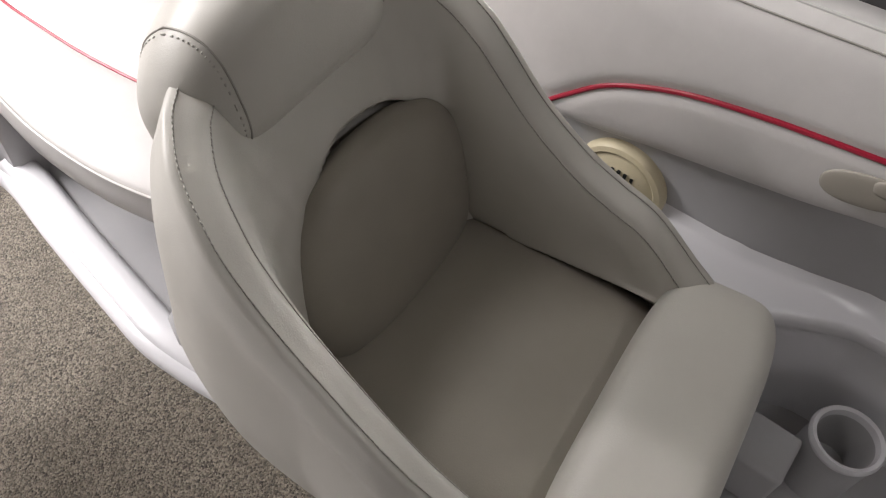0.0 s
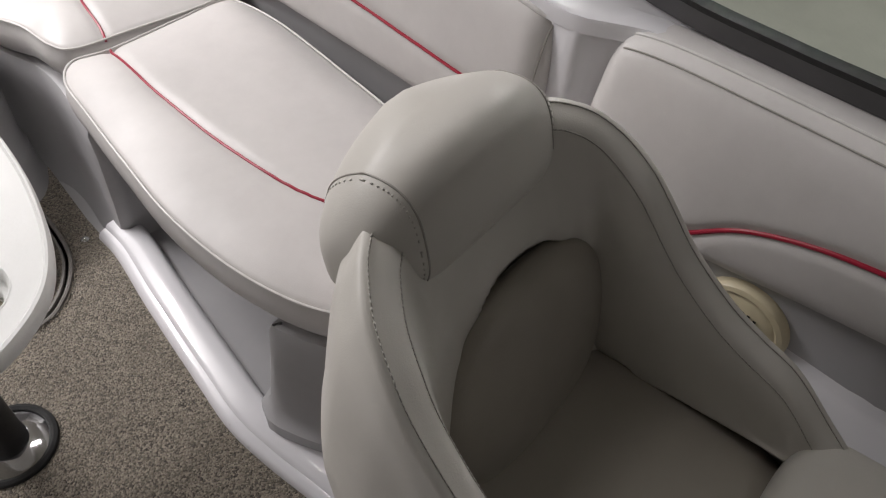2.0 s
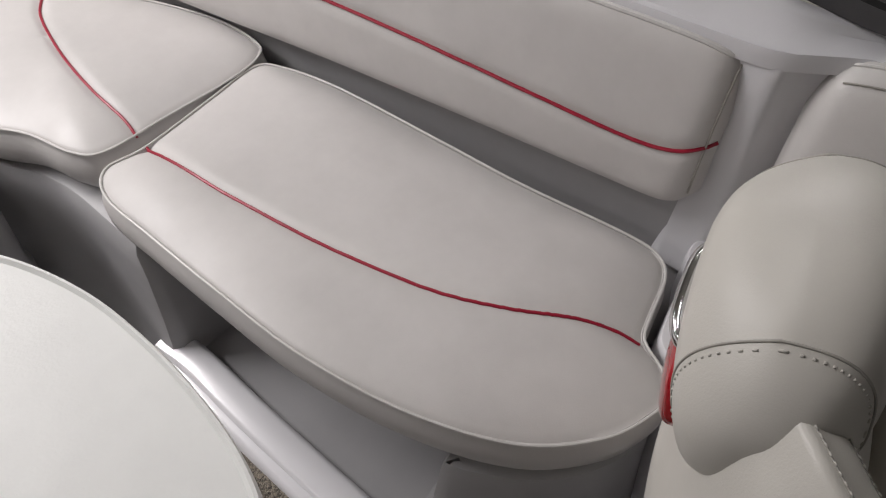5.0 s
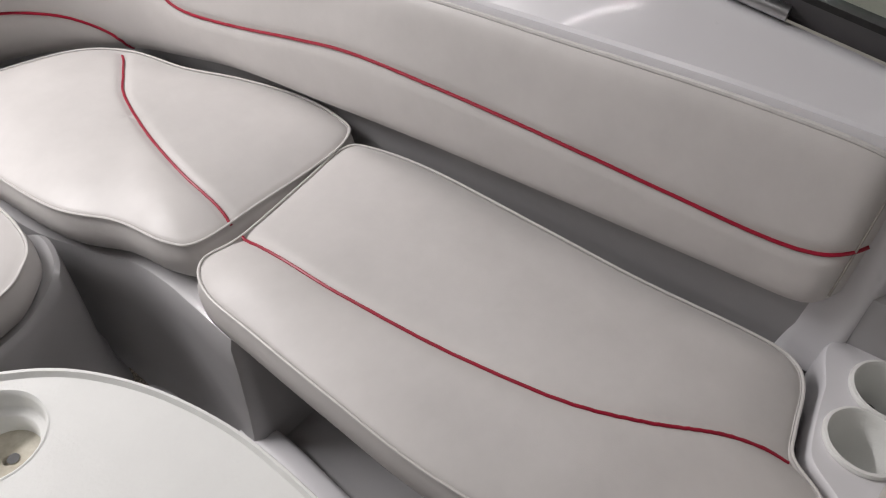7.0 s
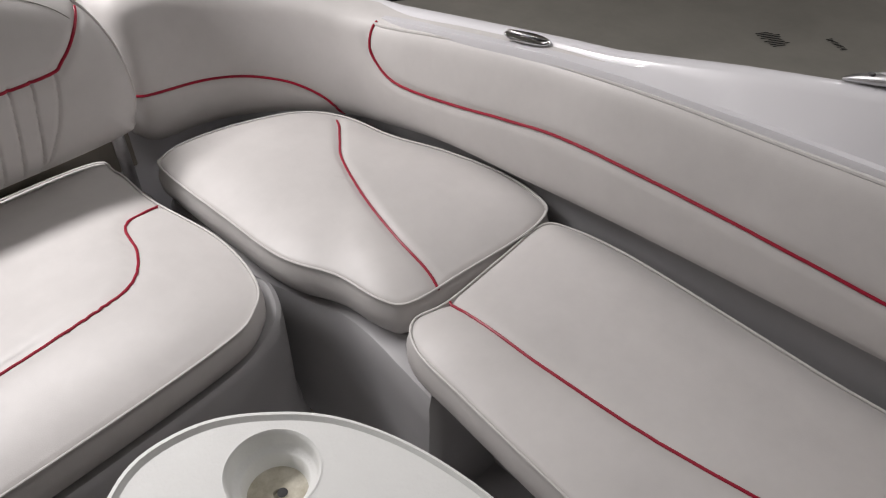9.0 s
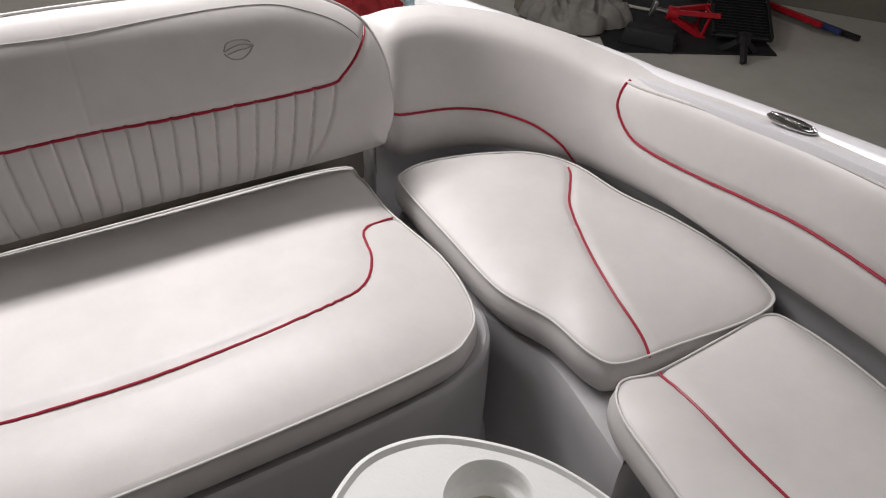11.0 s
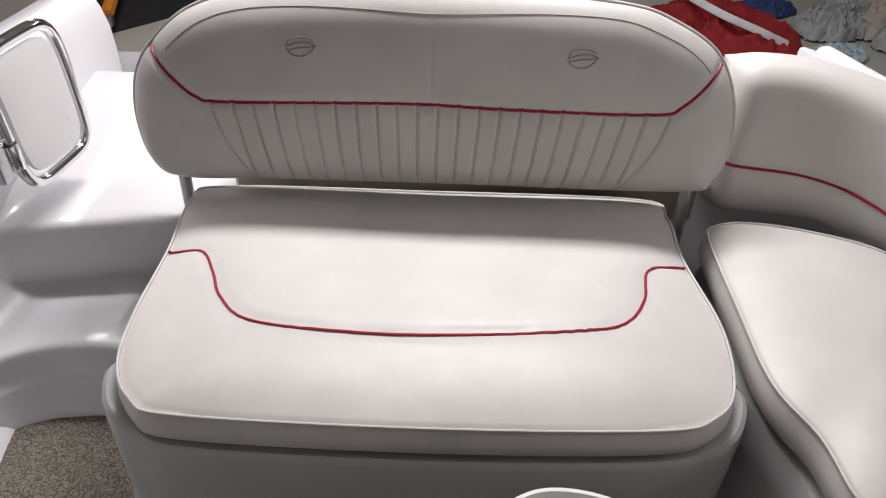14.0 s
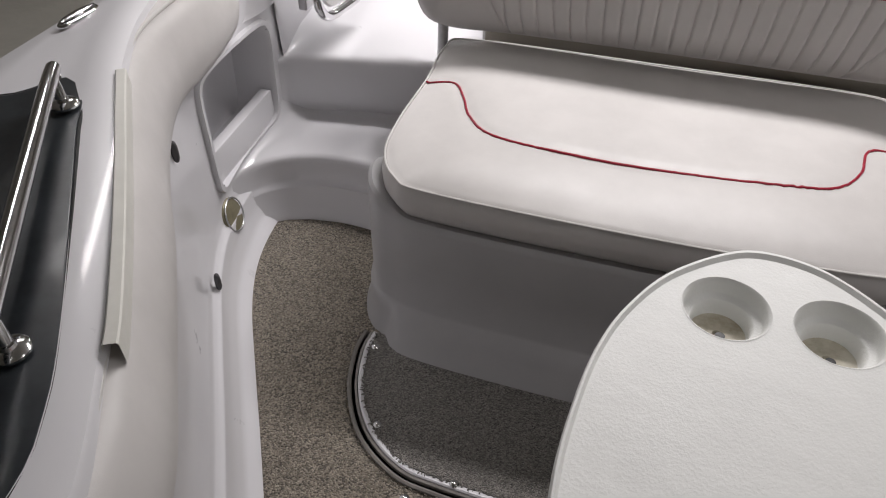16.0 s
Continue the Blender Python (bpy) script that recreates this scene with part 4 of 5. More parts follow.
# ---- cockpit table ----
def cockpit_table():
    top = [(-0.12, 1.456), (-0.172, 1.434), (-0.235, 1.375), (-0.276, 1.304), (-0.299, 1.235), (-0.311, 1.156), (-0.315, 1.05), (-0.30, 0.95), (-0.25, 0.85), (-0.18, 0.785), (-0.10, 0.758), (-0.035, 0.768), (0.030, 0.813), (0.07, 0.88), (0.098, 0.98), (0.112, 1.083), (0.113, 1.168), (0.097, 1.26), (0.063, 1.342), (0.012, 1.402), (-0.05, 1.445)]
    n, z = 200, 0.629
    o = spline(top, n, True)
    c = np.array([-0.10, 1.11])
    e = thing("cockpit_table", (-0.092, 1.13, 0.012), "oval white moulded plastic table with cup holes on a dark post", "table")
    bm = bmesh.new()
    prof = [(0.70, -0.080), (0.82, -0.078), (0.89, -0.030), (0.97, -0.024), (0.995, -0.018), (1.0, -0.008), (0.998, 0.0), (0.988, 0.006), (0.974, 0.0065), (0.964, 0.003), (0.958, 0.001)]
    rings = [np.column_stack([c + (o - c) * f, np.full(n, z + h)]) for f, h in prof]
    grid(rings, True, True, False, False, bm)
    cups = [(-0.160, 1.338), (-0.031, 1.337), (-0.166, 0.878), (-0.040, 0.878)]
    # flat inside: a fill between the rim and the cup holes
    bm.edges.ensure_lookup_table()
    rim = [ed for ed in bm.edges if len(ed.link_faces) == 1]
    loops = list(rim)
    R = 0.053
    for cx, cy in cups:
        vs = [bm.verts.new((cx + R * math.cos(2 * math.pi * k / 40), cy + R * math.sin(2 * math.pi * k / 40), z + 0.001)) for k in range(40)]
        loops += [bm.edges.new((vs[k], vs[(k + 1) % 40])) for k in range(40)]
    filled = bmesh.ops.triangle_fill(bm, edges=loops, use_beauty=True)["geom"]
    holes = [f for f in filled if isinstance(f, bmesh.types.BMFace) and any((f.calc_center_median().xy - Vector(q)).length < R * 0.99 and all((w.co.xy - Vector(q)).length < R * 1.01 for w in f.verts) for q in cups)]
    bmesh.ops.delete(bm, geom=holes, context="FACES_ONLY")
    top_ob = part("tabletop", bm, TABLE, e, "white textured plastic top with raised rim")
    for cx, cy in cups:
        cup = part("cup_holder", lathe([(0.0545, 0.0003), (0.053, 0.0006), (0.0505, -0.0015), (0.049, -0.007), (0.0475, -0.019), (0.0455, -0.022), (0.0395, -0.024), (0.0375, -0.026), (0.036, -0.043), (0.034, -0.0482), (0.0335, -0.0484)], (cx, cy, z + 0.001), 48, lid=None), TABLE, e, "stepped cup hole with dirty bottom")
        part("cup_bottom", lathe([(0.0348, -0.0468), (0.030, -0.0473), (0.006, -0.0475), (0.0055, -0.0485), (0.005, -0.053)], (cx, cy, z + 0.001), 40, lid=False), DIRT, cup, "dirt-stained bottom")
        part("drain_hole", lathe([(0.0062, -0.0464), (0.0001, -0.0465)], (cx + 0.004, cy - 0.003, z + 0.001), 16), BLACK, cup)
    part("post", lathe([(0.036, 0.612), (0.036, 0.05), (0.038, 0.045), (0.038, 0.02)], (-0.112, 1.11, 0), 32), BLACK, e, "dark tubular table post")
    base = part("base_plate", lathe([(0.038, 0.03), (0.045, 0.028), (0.066, 0.020), (0.072, 0.016), (0.072, 0.010)], (-0.112, 1.11, 0), 48), CHROME, e, "polished round base socket")
    part("rubber_ring", lathe([(0.070, 0.010), (0.072, 0.020), (0.078, 0.023), (0.084, 0.020), (0.086, 0.010)], (-0.112, 1.11, 0), 48), RUBBER, base)


cockpit_table()


# ---- fittings on the port side ----
def cup_console():
    """Moulded arm between lounge and chair with two cup holders."""
    out = [(0.80, 0.655), (0.70, 0.652), (0.615, 0.645), (0.575, 0.635), (0.545, 0.60), (0.515, 0.56), (0.51, 0.50), (0.56, 0.46), (0.66, 0.455), (0.80, 0.46)]
    o = spline(out, 140, True)
    c = o.mean(0)
    bm = bmesh.new()
    prof = [(1.03, 0.0), (1.02, 0.25), (1.01, 0.40), (1.0, 0.418), (0.985, 0.426), (0.97, 0.428)]
    grid([np.column_stack([c + (o - c) * f, np.full(140, z)]) for f, z in prof], True, False, False, False, bm)
    loops = [ed for ed in bm.edges if len(ed.link_faces) == 1 and ed.verts[0].co.z > 0.4]
    cups = [(0.742, 0.575), (0.640, 0.585)]
    for cx, cy in cups:
        vs = [bm.verts.new((cx + 0.047 * math.cos(2 * math.pi * k / 40), cy + 0.047 * math.sin(2 * math.pi * k / 40), 0.428)) for k in range(40)]
        loops += [bm.edges.new((vs[k], vs[(k + 1) % 40])) for k in range(40)]
    filled = bmesh.ops.triangle_fill(bm, edges=loops, use_beauty=True)["geom"]
    holes = [f for f in filled if isinstance(f, bmesh.types.BMFace) and any(all((w.co.xy - Vector(q)).length < 0.0475 for w in f.verts) for q in cups)]
    bmesh.ops.delete(bm, geom=holes, context="FACES_ONLY")
    structure("console_port", bm, GEL, "white gelcoat console between lounge and chair", "console")
    for cx, cy in cups:
        e = thing("cup_holder", (cx, cy, 0.36), "white plastic cup holder insert set in the console", "cup holder", "cup holders")
        part("rim", lathe([(0.047, 0.424), (0.052, 0.428), (0.0535, 0.433), (0.052, 0.437), (0.048, 0.438), (0.0455, 0.434), (0.0445, 0.424)], (cx, cy, 0), 48, lid=None), TABLE, e)
        part("cup", lathe([(0.0447, 0.426), (0.044, 0.42), (0.035, 0.345), (0.033, 0.342), (0.0005, 0.341)], (cx, cy, 0), 48, lid=False), TABLE, e)
    e = thing("wrapper", (0.752, 0.585, 0.342), "crumpled dark wrapper lying in a cup holder", "litter")
    bm = pillow(pose(0.757, 0.582, 0.358, 20, 10, 30), (0.022, 0.016, 0.010), 2.5, 20, 12)
    for v in bm.verts:
        v.co += noise.noise_vector(v.co * 70) * 0.006
    part("foil", bm, BLACK, e, "", False)


cup_console()


def speaker():
    e = thing("speaker", (0.80, 0.258, 0.428), "round yellowed cream plastic speaker grille on the wall", "speaker")
    m = pose(0.80, 0.258, 0.428, 0, -90, 0)
    part("rim", lathe([(0.078, 0.0), (0.078, 0.012), (0.074, 0.018), (0.066, 0.020), (0.062, 0.016), (0.058, 0.018), (0.03, 0.024), (0.0005, 0.025)], n=56, m=m), CREAM, e, "cream plastic grille")
    for k in range(-4, 5):
        y = k * 0.011
        w = math.sqrt(max(0.0, 0.05 ** 2 - y * y))
        z0 = 0.026 - 0.01 * (abs(y) / 0.05)
        bm = box(-w * 0.8, y - 0.0025, z0 - 0.006, w * 0.8, y + 0.0025, z0 + 0.0012)
        bm.transform(m)
        part("slot", bm, BLACK, e, "dark grille slot", False)


speaker()


def side_pocket():
    """Wall below the front panel, with ledge, deep pocket and cup holder."""
    rings = []
    for y in np.linspace(0.20, -0.95, 120):
        wx = 0.80 + side_recess(y)
        rx = float(np.interp(y, [-0.95, -0.30, -0.175, -0.145, -0.12, -0.05, 0.013, 0.09, 0.20], [0.802, 0.802, 0.800, 0.798, 0.790, 0.752, 0.708, 0.655, 0.60]))
        rings.append([(wx + 0.012, y, 0.445), (wx - 0.002, y, 0.430), (wx - 0.008, y, 0.420), (wx - 0.018, y, 0.413), (rx + 0.020, y, 0.406), (rx + 0.008, y, 0.404), (rx + 0.002, y, 0.400), (rx, y, 0.392), (rx, y, 0.376), (rx + 0.004, y, 0.371), (rx + 0.012, y, 0.368), (rx + 0.016, y, 0.12)])
    structure("trim_shelf", grid(rings, False), GEL, "narrow moulded gelcoat ledge round the open side pocket", "trim")
    # pocket floor, cup and divider: darker gelcoat stands for the shade down here
    structure("pocket_floor", box(0.36, -0.95, 0.10, 0.87, 0.02, 0.125), GEL_SHADED, "floor of the side pocket with shade painted into its grey", "floor", False)
    e = thing("cup_holder", (0.735, -0.215, 0.13), "white plastic cup holder in the side pocket", "cup holder", "cup holders")
    part("rim", lathe([(0.052, 0.240), (0.055, 0.248), (0.055, 0.252), (0.052, 0.258), (0.046, 0.256), (0.043, 0.245)], (0.735, -0.215, 0), 48, lid=None), GEL, e)
    part("cup", lathe([(0.052, 0.125), (0.052, 0.242), (0.0435, 0.246), (0.043, 0.245), (0.036, 0.16), (0.0005, 0.155)], (0.735, -0.215, 0), 48, lid=False), GEL_SHADED, e)
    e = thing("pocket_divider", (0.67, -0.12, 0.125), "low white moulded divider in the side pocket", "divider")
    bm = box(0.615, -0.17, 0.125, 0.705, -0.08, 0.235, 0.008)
    part("body", bm, GEL_SHADED, e)
    e = thing("handle_recess", (0.776, -0.03, 0.655), "oval hand recess in the padded panel, its shade painted on", "handle")
    m = pose(0.764, -0.034, 0.648, -14, 0, 0)
    # no hollow is cut: a dark oval on the panel stands for its shade
    part("bowl", pillow(m, (0.005, 0.050, 0.024), 2.4, 40, 20), SEAT_SHADED, e, "vinyl bowl coloured dark for the shade of the hollow")
    part("tongue", pillow(m @ pose(-0.003, -0.030, 0.012), (0.004, 0.022, 0.012), 2.6, 24, 14), SEAT_SHADED, e, "vinyl pull tongue darkened for shade in the hollow")


side_pocket()


def windshield():
    e = thing("windshield", (0.88, 0.2, 0.82), "side windshield with dark grey frame, black gasket and green glass", "windshield")
    ys = np.linspace(1.045, -0.9, 52)
    rise = lambda y: max(0.02, min(1.0, (1.03 - y) / 0.45))
    base = [(0.872 - 0.0 * y, y, port_ridge(y) + 0.002) for y in ys]
    def strip(name, a, b, thick, mat, label):
        rings = []
        for (x, y, z) in base:
            f = 0.35
            p, q = (x - a * f, z + a), (x - b * f, z + b)
            rings.append([(p[0], y, p[1]), (q[0], y, q[1]), (q[0] + thick, y, q[1] + 0.002), (p[0] + thick, y, p[1] + 0.002)])
        part(name, grid(rings, True, True, True), mat, e, label, False)
    strip("frame", 0.0, 0.034, 0.03, FRAME_GREY, "dark grey anodised frame rail")
    strip("gasket", 0.034, 0.044, 0.022, RUBBER, "black rubber gasket")
    rings = []
    for (x, y, z) in base:
        h = 0.045 + 0.33 * rise(y)
        rings.append([(x - 0.014 + 0.008, y, z + 0.042), (x - 0.014 - 0.35 * (h - 0.04) + 0.008, y, z + h), (x - 0.35 * (h - 0.04), y, z + h), (x, y, z + 0.042)])
    g = part("glass", grid(rings, True, True, True), GLASS, e, "green tinted glass", False)
    g.visible_shadow = False
    bar = []
    for y in np.linspace(1.155, 0.90, 24):
        k = min(1.0, (1.158 - y) / 0.05) ** 0.5
        bar.append([(0.862 + 0.013 * k * math.cos(a), y, port_ridge(y) + 0.004 + 0.020 * k * (0.5 + 0.5 * math.sin(a))) for a in (2 * math.pi * q / 16 for q in range(16))])
    part("end_fitting", grid(bar, True, True, True), ALU, e, "slim polished metal end fitting")
    part("screw", pillow(pose(0.855, 1.12, port_ridge(1.12) + 0.022), (0.005, 0.005, 0.002), 2, 14, 8), FRAME_GREY, e)
    topl = [(r[2][0], r[2][1], r[2][2]) for r in rings]
    part("top_rail", tube(topl, 0.011), FRAME_GREY, e, "dark grey top rail")


windshield()


def cleat(x, y, z, turn, slope=0.0):
    e = thing("deck_cleat", (x, y, z), "polished stainless pop-up cleat flush in the deck", "cleat", "deck cleats")
    m = pose(x, y, z, 0, slope, turn)
    bm = lathe([(1.0, 0.0), (1.0, 0.15), (0.93, 0.32), (0.8, 0.38), (0.0005, 0.42)], n=40, m=m @ Matrix.Diagonal((0.05, 0.019, 0.018, 1)))
    part("plate", bm, CHROME, e)
    for sx in (-1, 1):
        part("well", lathe([(0.0115, 0.0), (0.0115, 0.0086), (0.0005, 0.0088)], n=20, m=m @ Matrix.Translation((sx * 0.022, 0, 0)) @ Matrix.Diagonal((1.2, 0.8, 1, 1))), BLACK, e, "dark finger well")
    part("horn", pillow(m @ pose(0, 0, 0.0085), (0.044, 0.0055, 0.003), 2.5, 24, 12), CHROME, e)


cleat(0.826, 1.695, port_top(1.695) + 0.009, 98, 4)
cleat(-1.296, 2.115, 0.677, 96, -4)
cleat(-1.352, 1.69, 0.670, 84, -2)


# ---- fittings on the starboard side ----
def storage_pocket():
    e = thing("storage_pocket", (-1.25, 1.99, 0.2), "grey moulded plastic storage pocket with rounded flange in the wall", "storage pocket")
    out = [(1.800, 0.240), (1.806, 0.206), (1.835, 0.190), (1.96, 0.199), (2.09, 0.208), (2.128, 0.216), (2.145, 0.245), (2.152, 0.34), (2.158, 0.43), (2.150, 0.472), (2.118, 0.492), (1.97, 0.492), (1.845, 0.491), (1.812, 0.480), (1.800, 0.448), (1.799, 0.34)]
    o = spline(out, 120, True)
    c = o.mean(0)
    wall = lambda y: float(np.interp(y, STBD[::-1, 1], STBD[::-1, 0]))
    def ring(f, inx):
        q = c + (o - c) * f
        return [(wall(min(a, 2.14)) + inx, a, b) for a, b in q]
    part("flange", grid([ring(1.0, -0.004), ring(1.0, 0.006), ring(0.985, 0.013), ring(0.93, 0.014), ring(0.915, 0.010), ring(0.905, 0.0), ring(0.90, -0.05), ring(0.88, -0.10), ring(0.80, -0.108), ring(0.4, -0.112)], True, False, True), GEL, e)
    bm = box(-0.5, -0.5, -0.5, 0.5, 0.5, 0.5)
    bmesh.ops.bevel(bm, geom=bm.edges[:], offset=0.06, segments=3, profile=0.5, affect="EDGES")
    bm.transform(pose(wall(1.97) - 0.004, 1.972, 0.252, 2, 0, 1) @ Matrix.Diagonal((0.028, 0.312, 0.088, 1)))
    part("front_lip", bm, GEL, e, "raised white front lip")
    for a, b in ((1.822, 0.212), (2.125, 0.228), (2.136, 0.462), (1.815, 0.455), (2.142, 0.33), (1.97, 0.202), (1.97, 0.485)):
        part("screw", pillow(pose(wall(min(a, 2.14)) + 0.0115, a, b, 0, 90, 0), (0.003, 0.003, 0.0015), 2, 12, 8), CHROME, e)


storage_pocket()


def wall_cap():
    e = thing("wall_cap", (-1.235, 1.87, 0.12), "round yellowed plastic cover cap low on the wall", "cap")
    m = pose(-1.222, 1.822, 0.122, 0, 74, 12)
    part("disc", lathe([(0.043, -0.014), (0.043, 0.005), (0.039, 0.009), (0.0005, 0.010)], n=40, m=m), BRASS, e)
    part("ring", tube([m @ Vector((0.042 * math.cos(a), 0.042 * math.sin(a), 0.011)) for a in np.linspace(0, 2 * math.pi, 40, endpoint=False)], 0.002, True), ALU, e)
    for x, y, z in ((-1.116, 1.590, 0.142), (-1.127, 1.584, 0.485)):
        s = thing("snap_hook", (x, y, z), "small weathered metal eye strap on the wall", "eye strap", "eye straps")
        mm = pose(x, y, z, 0, 90, 30)
        part("strap", pillow(mm, (0.024, 0.008, 0.007), 2.5, 20, 12), FRAME_GREY, s)
        part("screw", pillow(mm @ Matrix.Translation((0.013, 0, 0.005)), (0.003, 0.003, 0.002), 2, 10, 6), CHROME, s)


wall_cap()


def black_hatch():
    e = thing("smoked_hatch", (-1.0, 1.1, 0.68), "black smoked acrylic side panel with rounded corner on the deck", "panel")
    out = spline([(-1.19, 1.50), (-1.075, 1.34), (-0.957, 1.178), (-0.845, 1.02), (-0.79, 0.93), (-0.76, 0.85), (-0.76, 0.70), (-0.80, 0.45), (-1.15, 0.45), (-1.36, 0.7), (-1.36, 1.1), (-1.33, 1.37), (-1.26, 1.43)], 120, True)
    c = out.mean(0)
    zz = lambda q: 0.689 - 0.10 * np.maximum(0, -1.10 - q[:, 0]) - 0.01
    rings = []
    for f, h in ((1.0, -0.004), (1.0, 0.006), (0.994, 0.009), (0.985, 0.0095), (0.6, 0.0095), (0.2, 0.0095)):
        q = c + (out - c) * f
        rings.append(np.column_stack([q, zz(q) + h]))
    part("pane", grid(rings, True, False, True), SMOKED, e)
    q = c + (out - c) * 1.004
    part("gasket", tube(np.column_stack([q, zz(q) + 0.003]), 0.005, True), RUBBER, e, "black rubber edge seal")
    r = thing("grab_rail", (-1.0, 1.15, 0.69), "polished stainless grab rail on two stand-offs", "rail")
    p0, p1 = np.array((-1.155, 1.408, 0.735)), np.array((-0.70, 0.70, 0.735))
    part("bar", tube(spline([p0 + np.array((0, 0, -0.006)), p0 + (p1 - p0) * 0.02, p0 + (p1 - p0) * 0.5, p1], 40), 0.0115, sides=18), CHROME, r)
    for f in (0.012, 0.60):
        b = p0 + (p1 - p0) * f
        foot = (b[0] + 0.012, b[1] - 0.006, 0.692)
        part("stand_off", tube([tuple(b), ((b[0] + foot[0]) / 2, (b[1] + foot[1]) / 2, 0.715), foot], 0.0085, sides=14), CHROME, r)
        part("foot", lathe([(0.0215, 0.0), (0.0215, 0.003), (0.018, 0.006), (0.010, 0.008), (0.0085, 0.012)], foot, 30), CHROME, r)
    t = thing("trim_strip", (-1.05, 1.38, 0.68), "yellowed cream plastic trim strip along the coaming", "trim")
    i0 = [k for k, q in enumerate(STBD) if 1.0 < q[1] < 1.54]
    nn = inward(STBD)
    rings = []
    for k in i0:
        p, v = STBD[k], nn[k]
        push = coaming_push(p[1]) + 0.004 + 0.022 * (1.54 - p[1])
        rings.append([(p[0] + v[0] * (a + push), p[1] + v[1] * (a + push), z) for a, z in ((-0.042, 0.682), (-0.041, 0.691), (-0.039, 0.693), (-0.026, 0.693), (-0.024, 0.691), (-0.023, 0.66))])
    part("strip", grid(rings, False, False, False), CREAM_PALE, t)


black_hatch()


def boarding_gate():
    e = thing("boarding_gate", (-1.2, 2.4, 0.40), "white padded boarding gate panel in a stainless tube frame", "gate")
    # local frame: u along the panel, v up it
    o3 = Vector((-1.105, 2.308, 0.612))
    u = Vector((0.151, 0.989, 0.0)).normalized()
    v = Vector((0.031, -0.126, 1.0)).normalized()
    w = u.cross(v).normalized()
    hu, hv = 0.113, 0.156
    def rr(f_u, f_v, off, n=100, p=4.5):
        out = []
        for k in range(n):
            a = 2 * math.pi * k / n
            ce = lambda q: math.copysign(abs(q) ** (2 / p), q)
            out.append(o3 + u * (f_u * ce(math.cos(a)) + 0.06 * f_v * ce(math.sin(a)) * 0) + v * f_v * ce(math.sin(a)) + w * off)
        return out
    part("frame", tube(rr(hu, hv, 0), 0.0125, True, 14), CHROME, e, "polished stainless tube frame")
    part("panel", grid([rr(hu - 0.021, hv - 0.023, -0.006), rr(hu - 0.019, hv - 0.021, 0.0), rr(hu - 0.022, hv - 0.024, 0.006), rr(hu - 0.035, hv - 0.035, 0.007), rr(0.03, 0.03, 0.007)], True, True, True), MIRROR, e, "white glossy panel")
    hb = o3 - u * (hu + 0.004) - v * 0.055
    bm = lathe([(0.0165, -0.03), (0.0175, -0.028), (0.0175, 0.028), (0.0165, 0.03)], n=24, m=Matrix.Translation(hb) @ v.to_track_quat("Z", "Y").to_matrix().to_4x4())
    part("hinge_sleeve", bm, CHROME, e)
    bm = box(-0.011, -0.03, -0.034, 0.011, 0.006, 0.034, 0.004)
    bm.transform(Matrix.Translation(hb - u * 0.03) @ pose(0, 0, 0, 0, 0, 0))
    part("hinge_plate", bm, ALU, e)
    part("bracket", box(-1.262, hb.y - 0.014, hb.z - 0.016, hb.x - 0.012, hb.y + 0.002, hb.z + 0.016, 0.006), ALU, e, "brushed metal hinge mount")


boarding_gate()


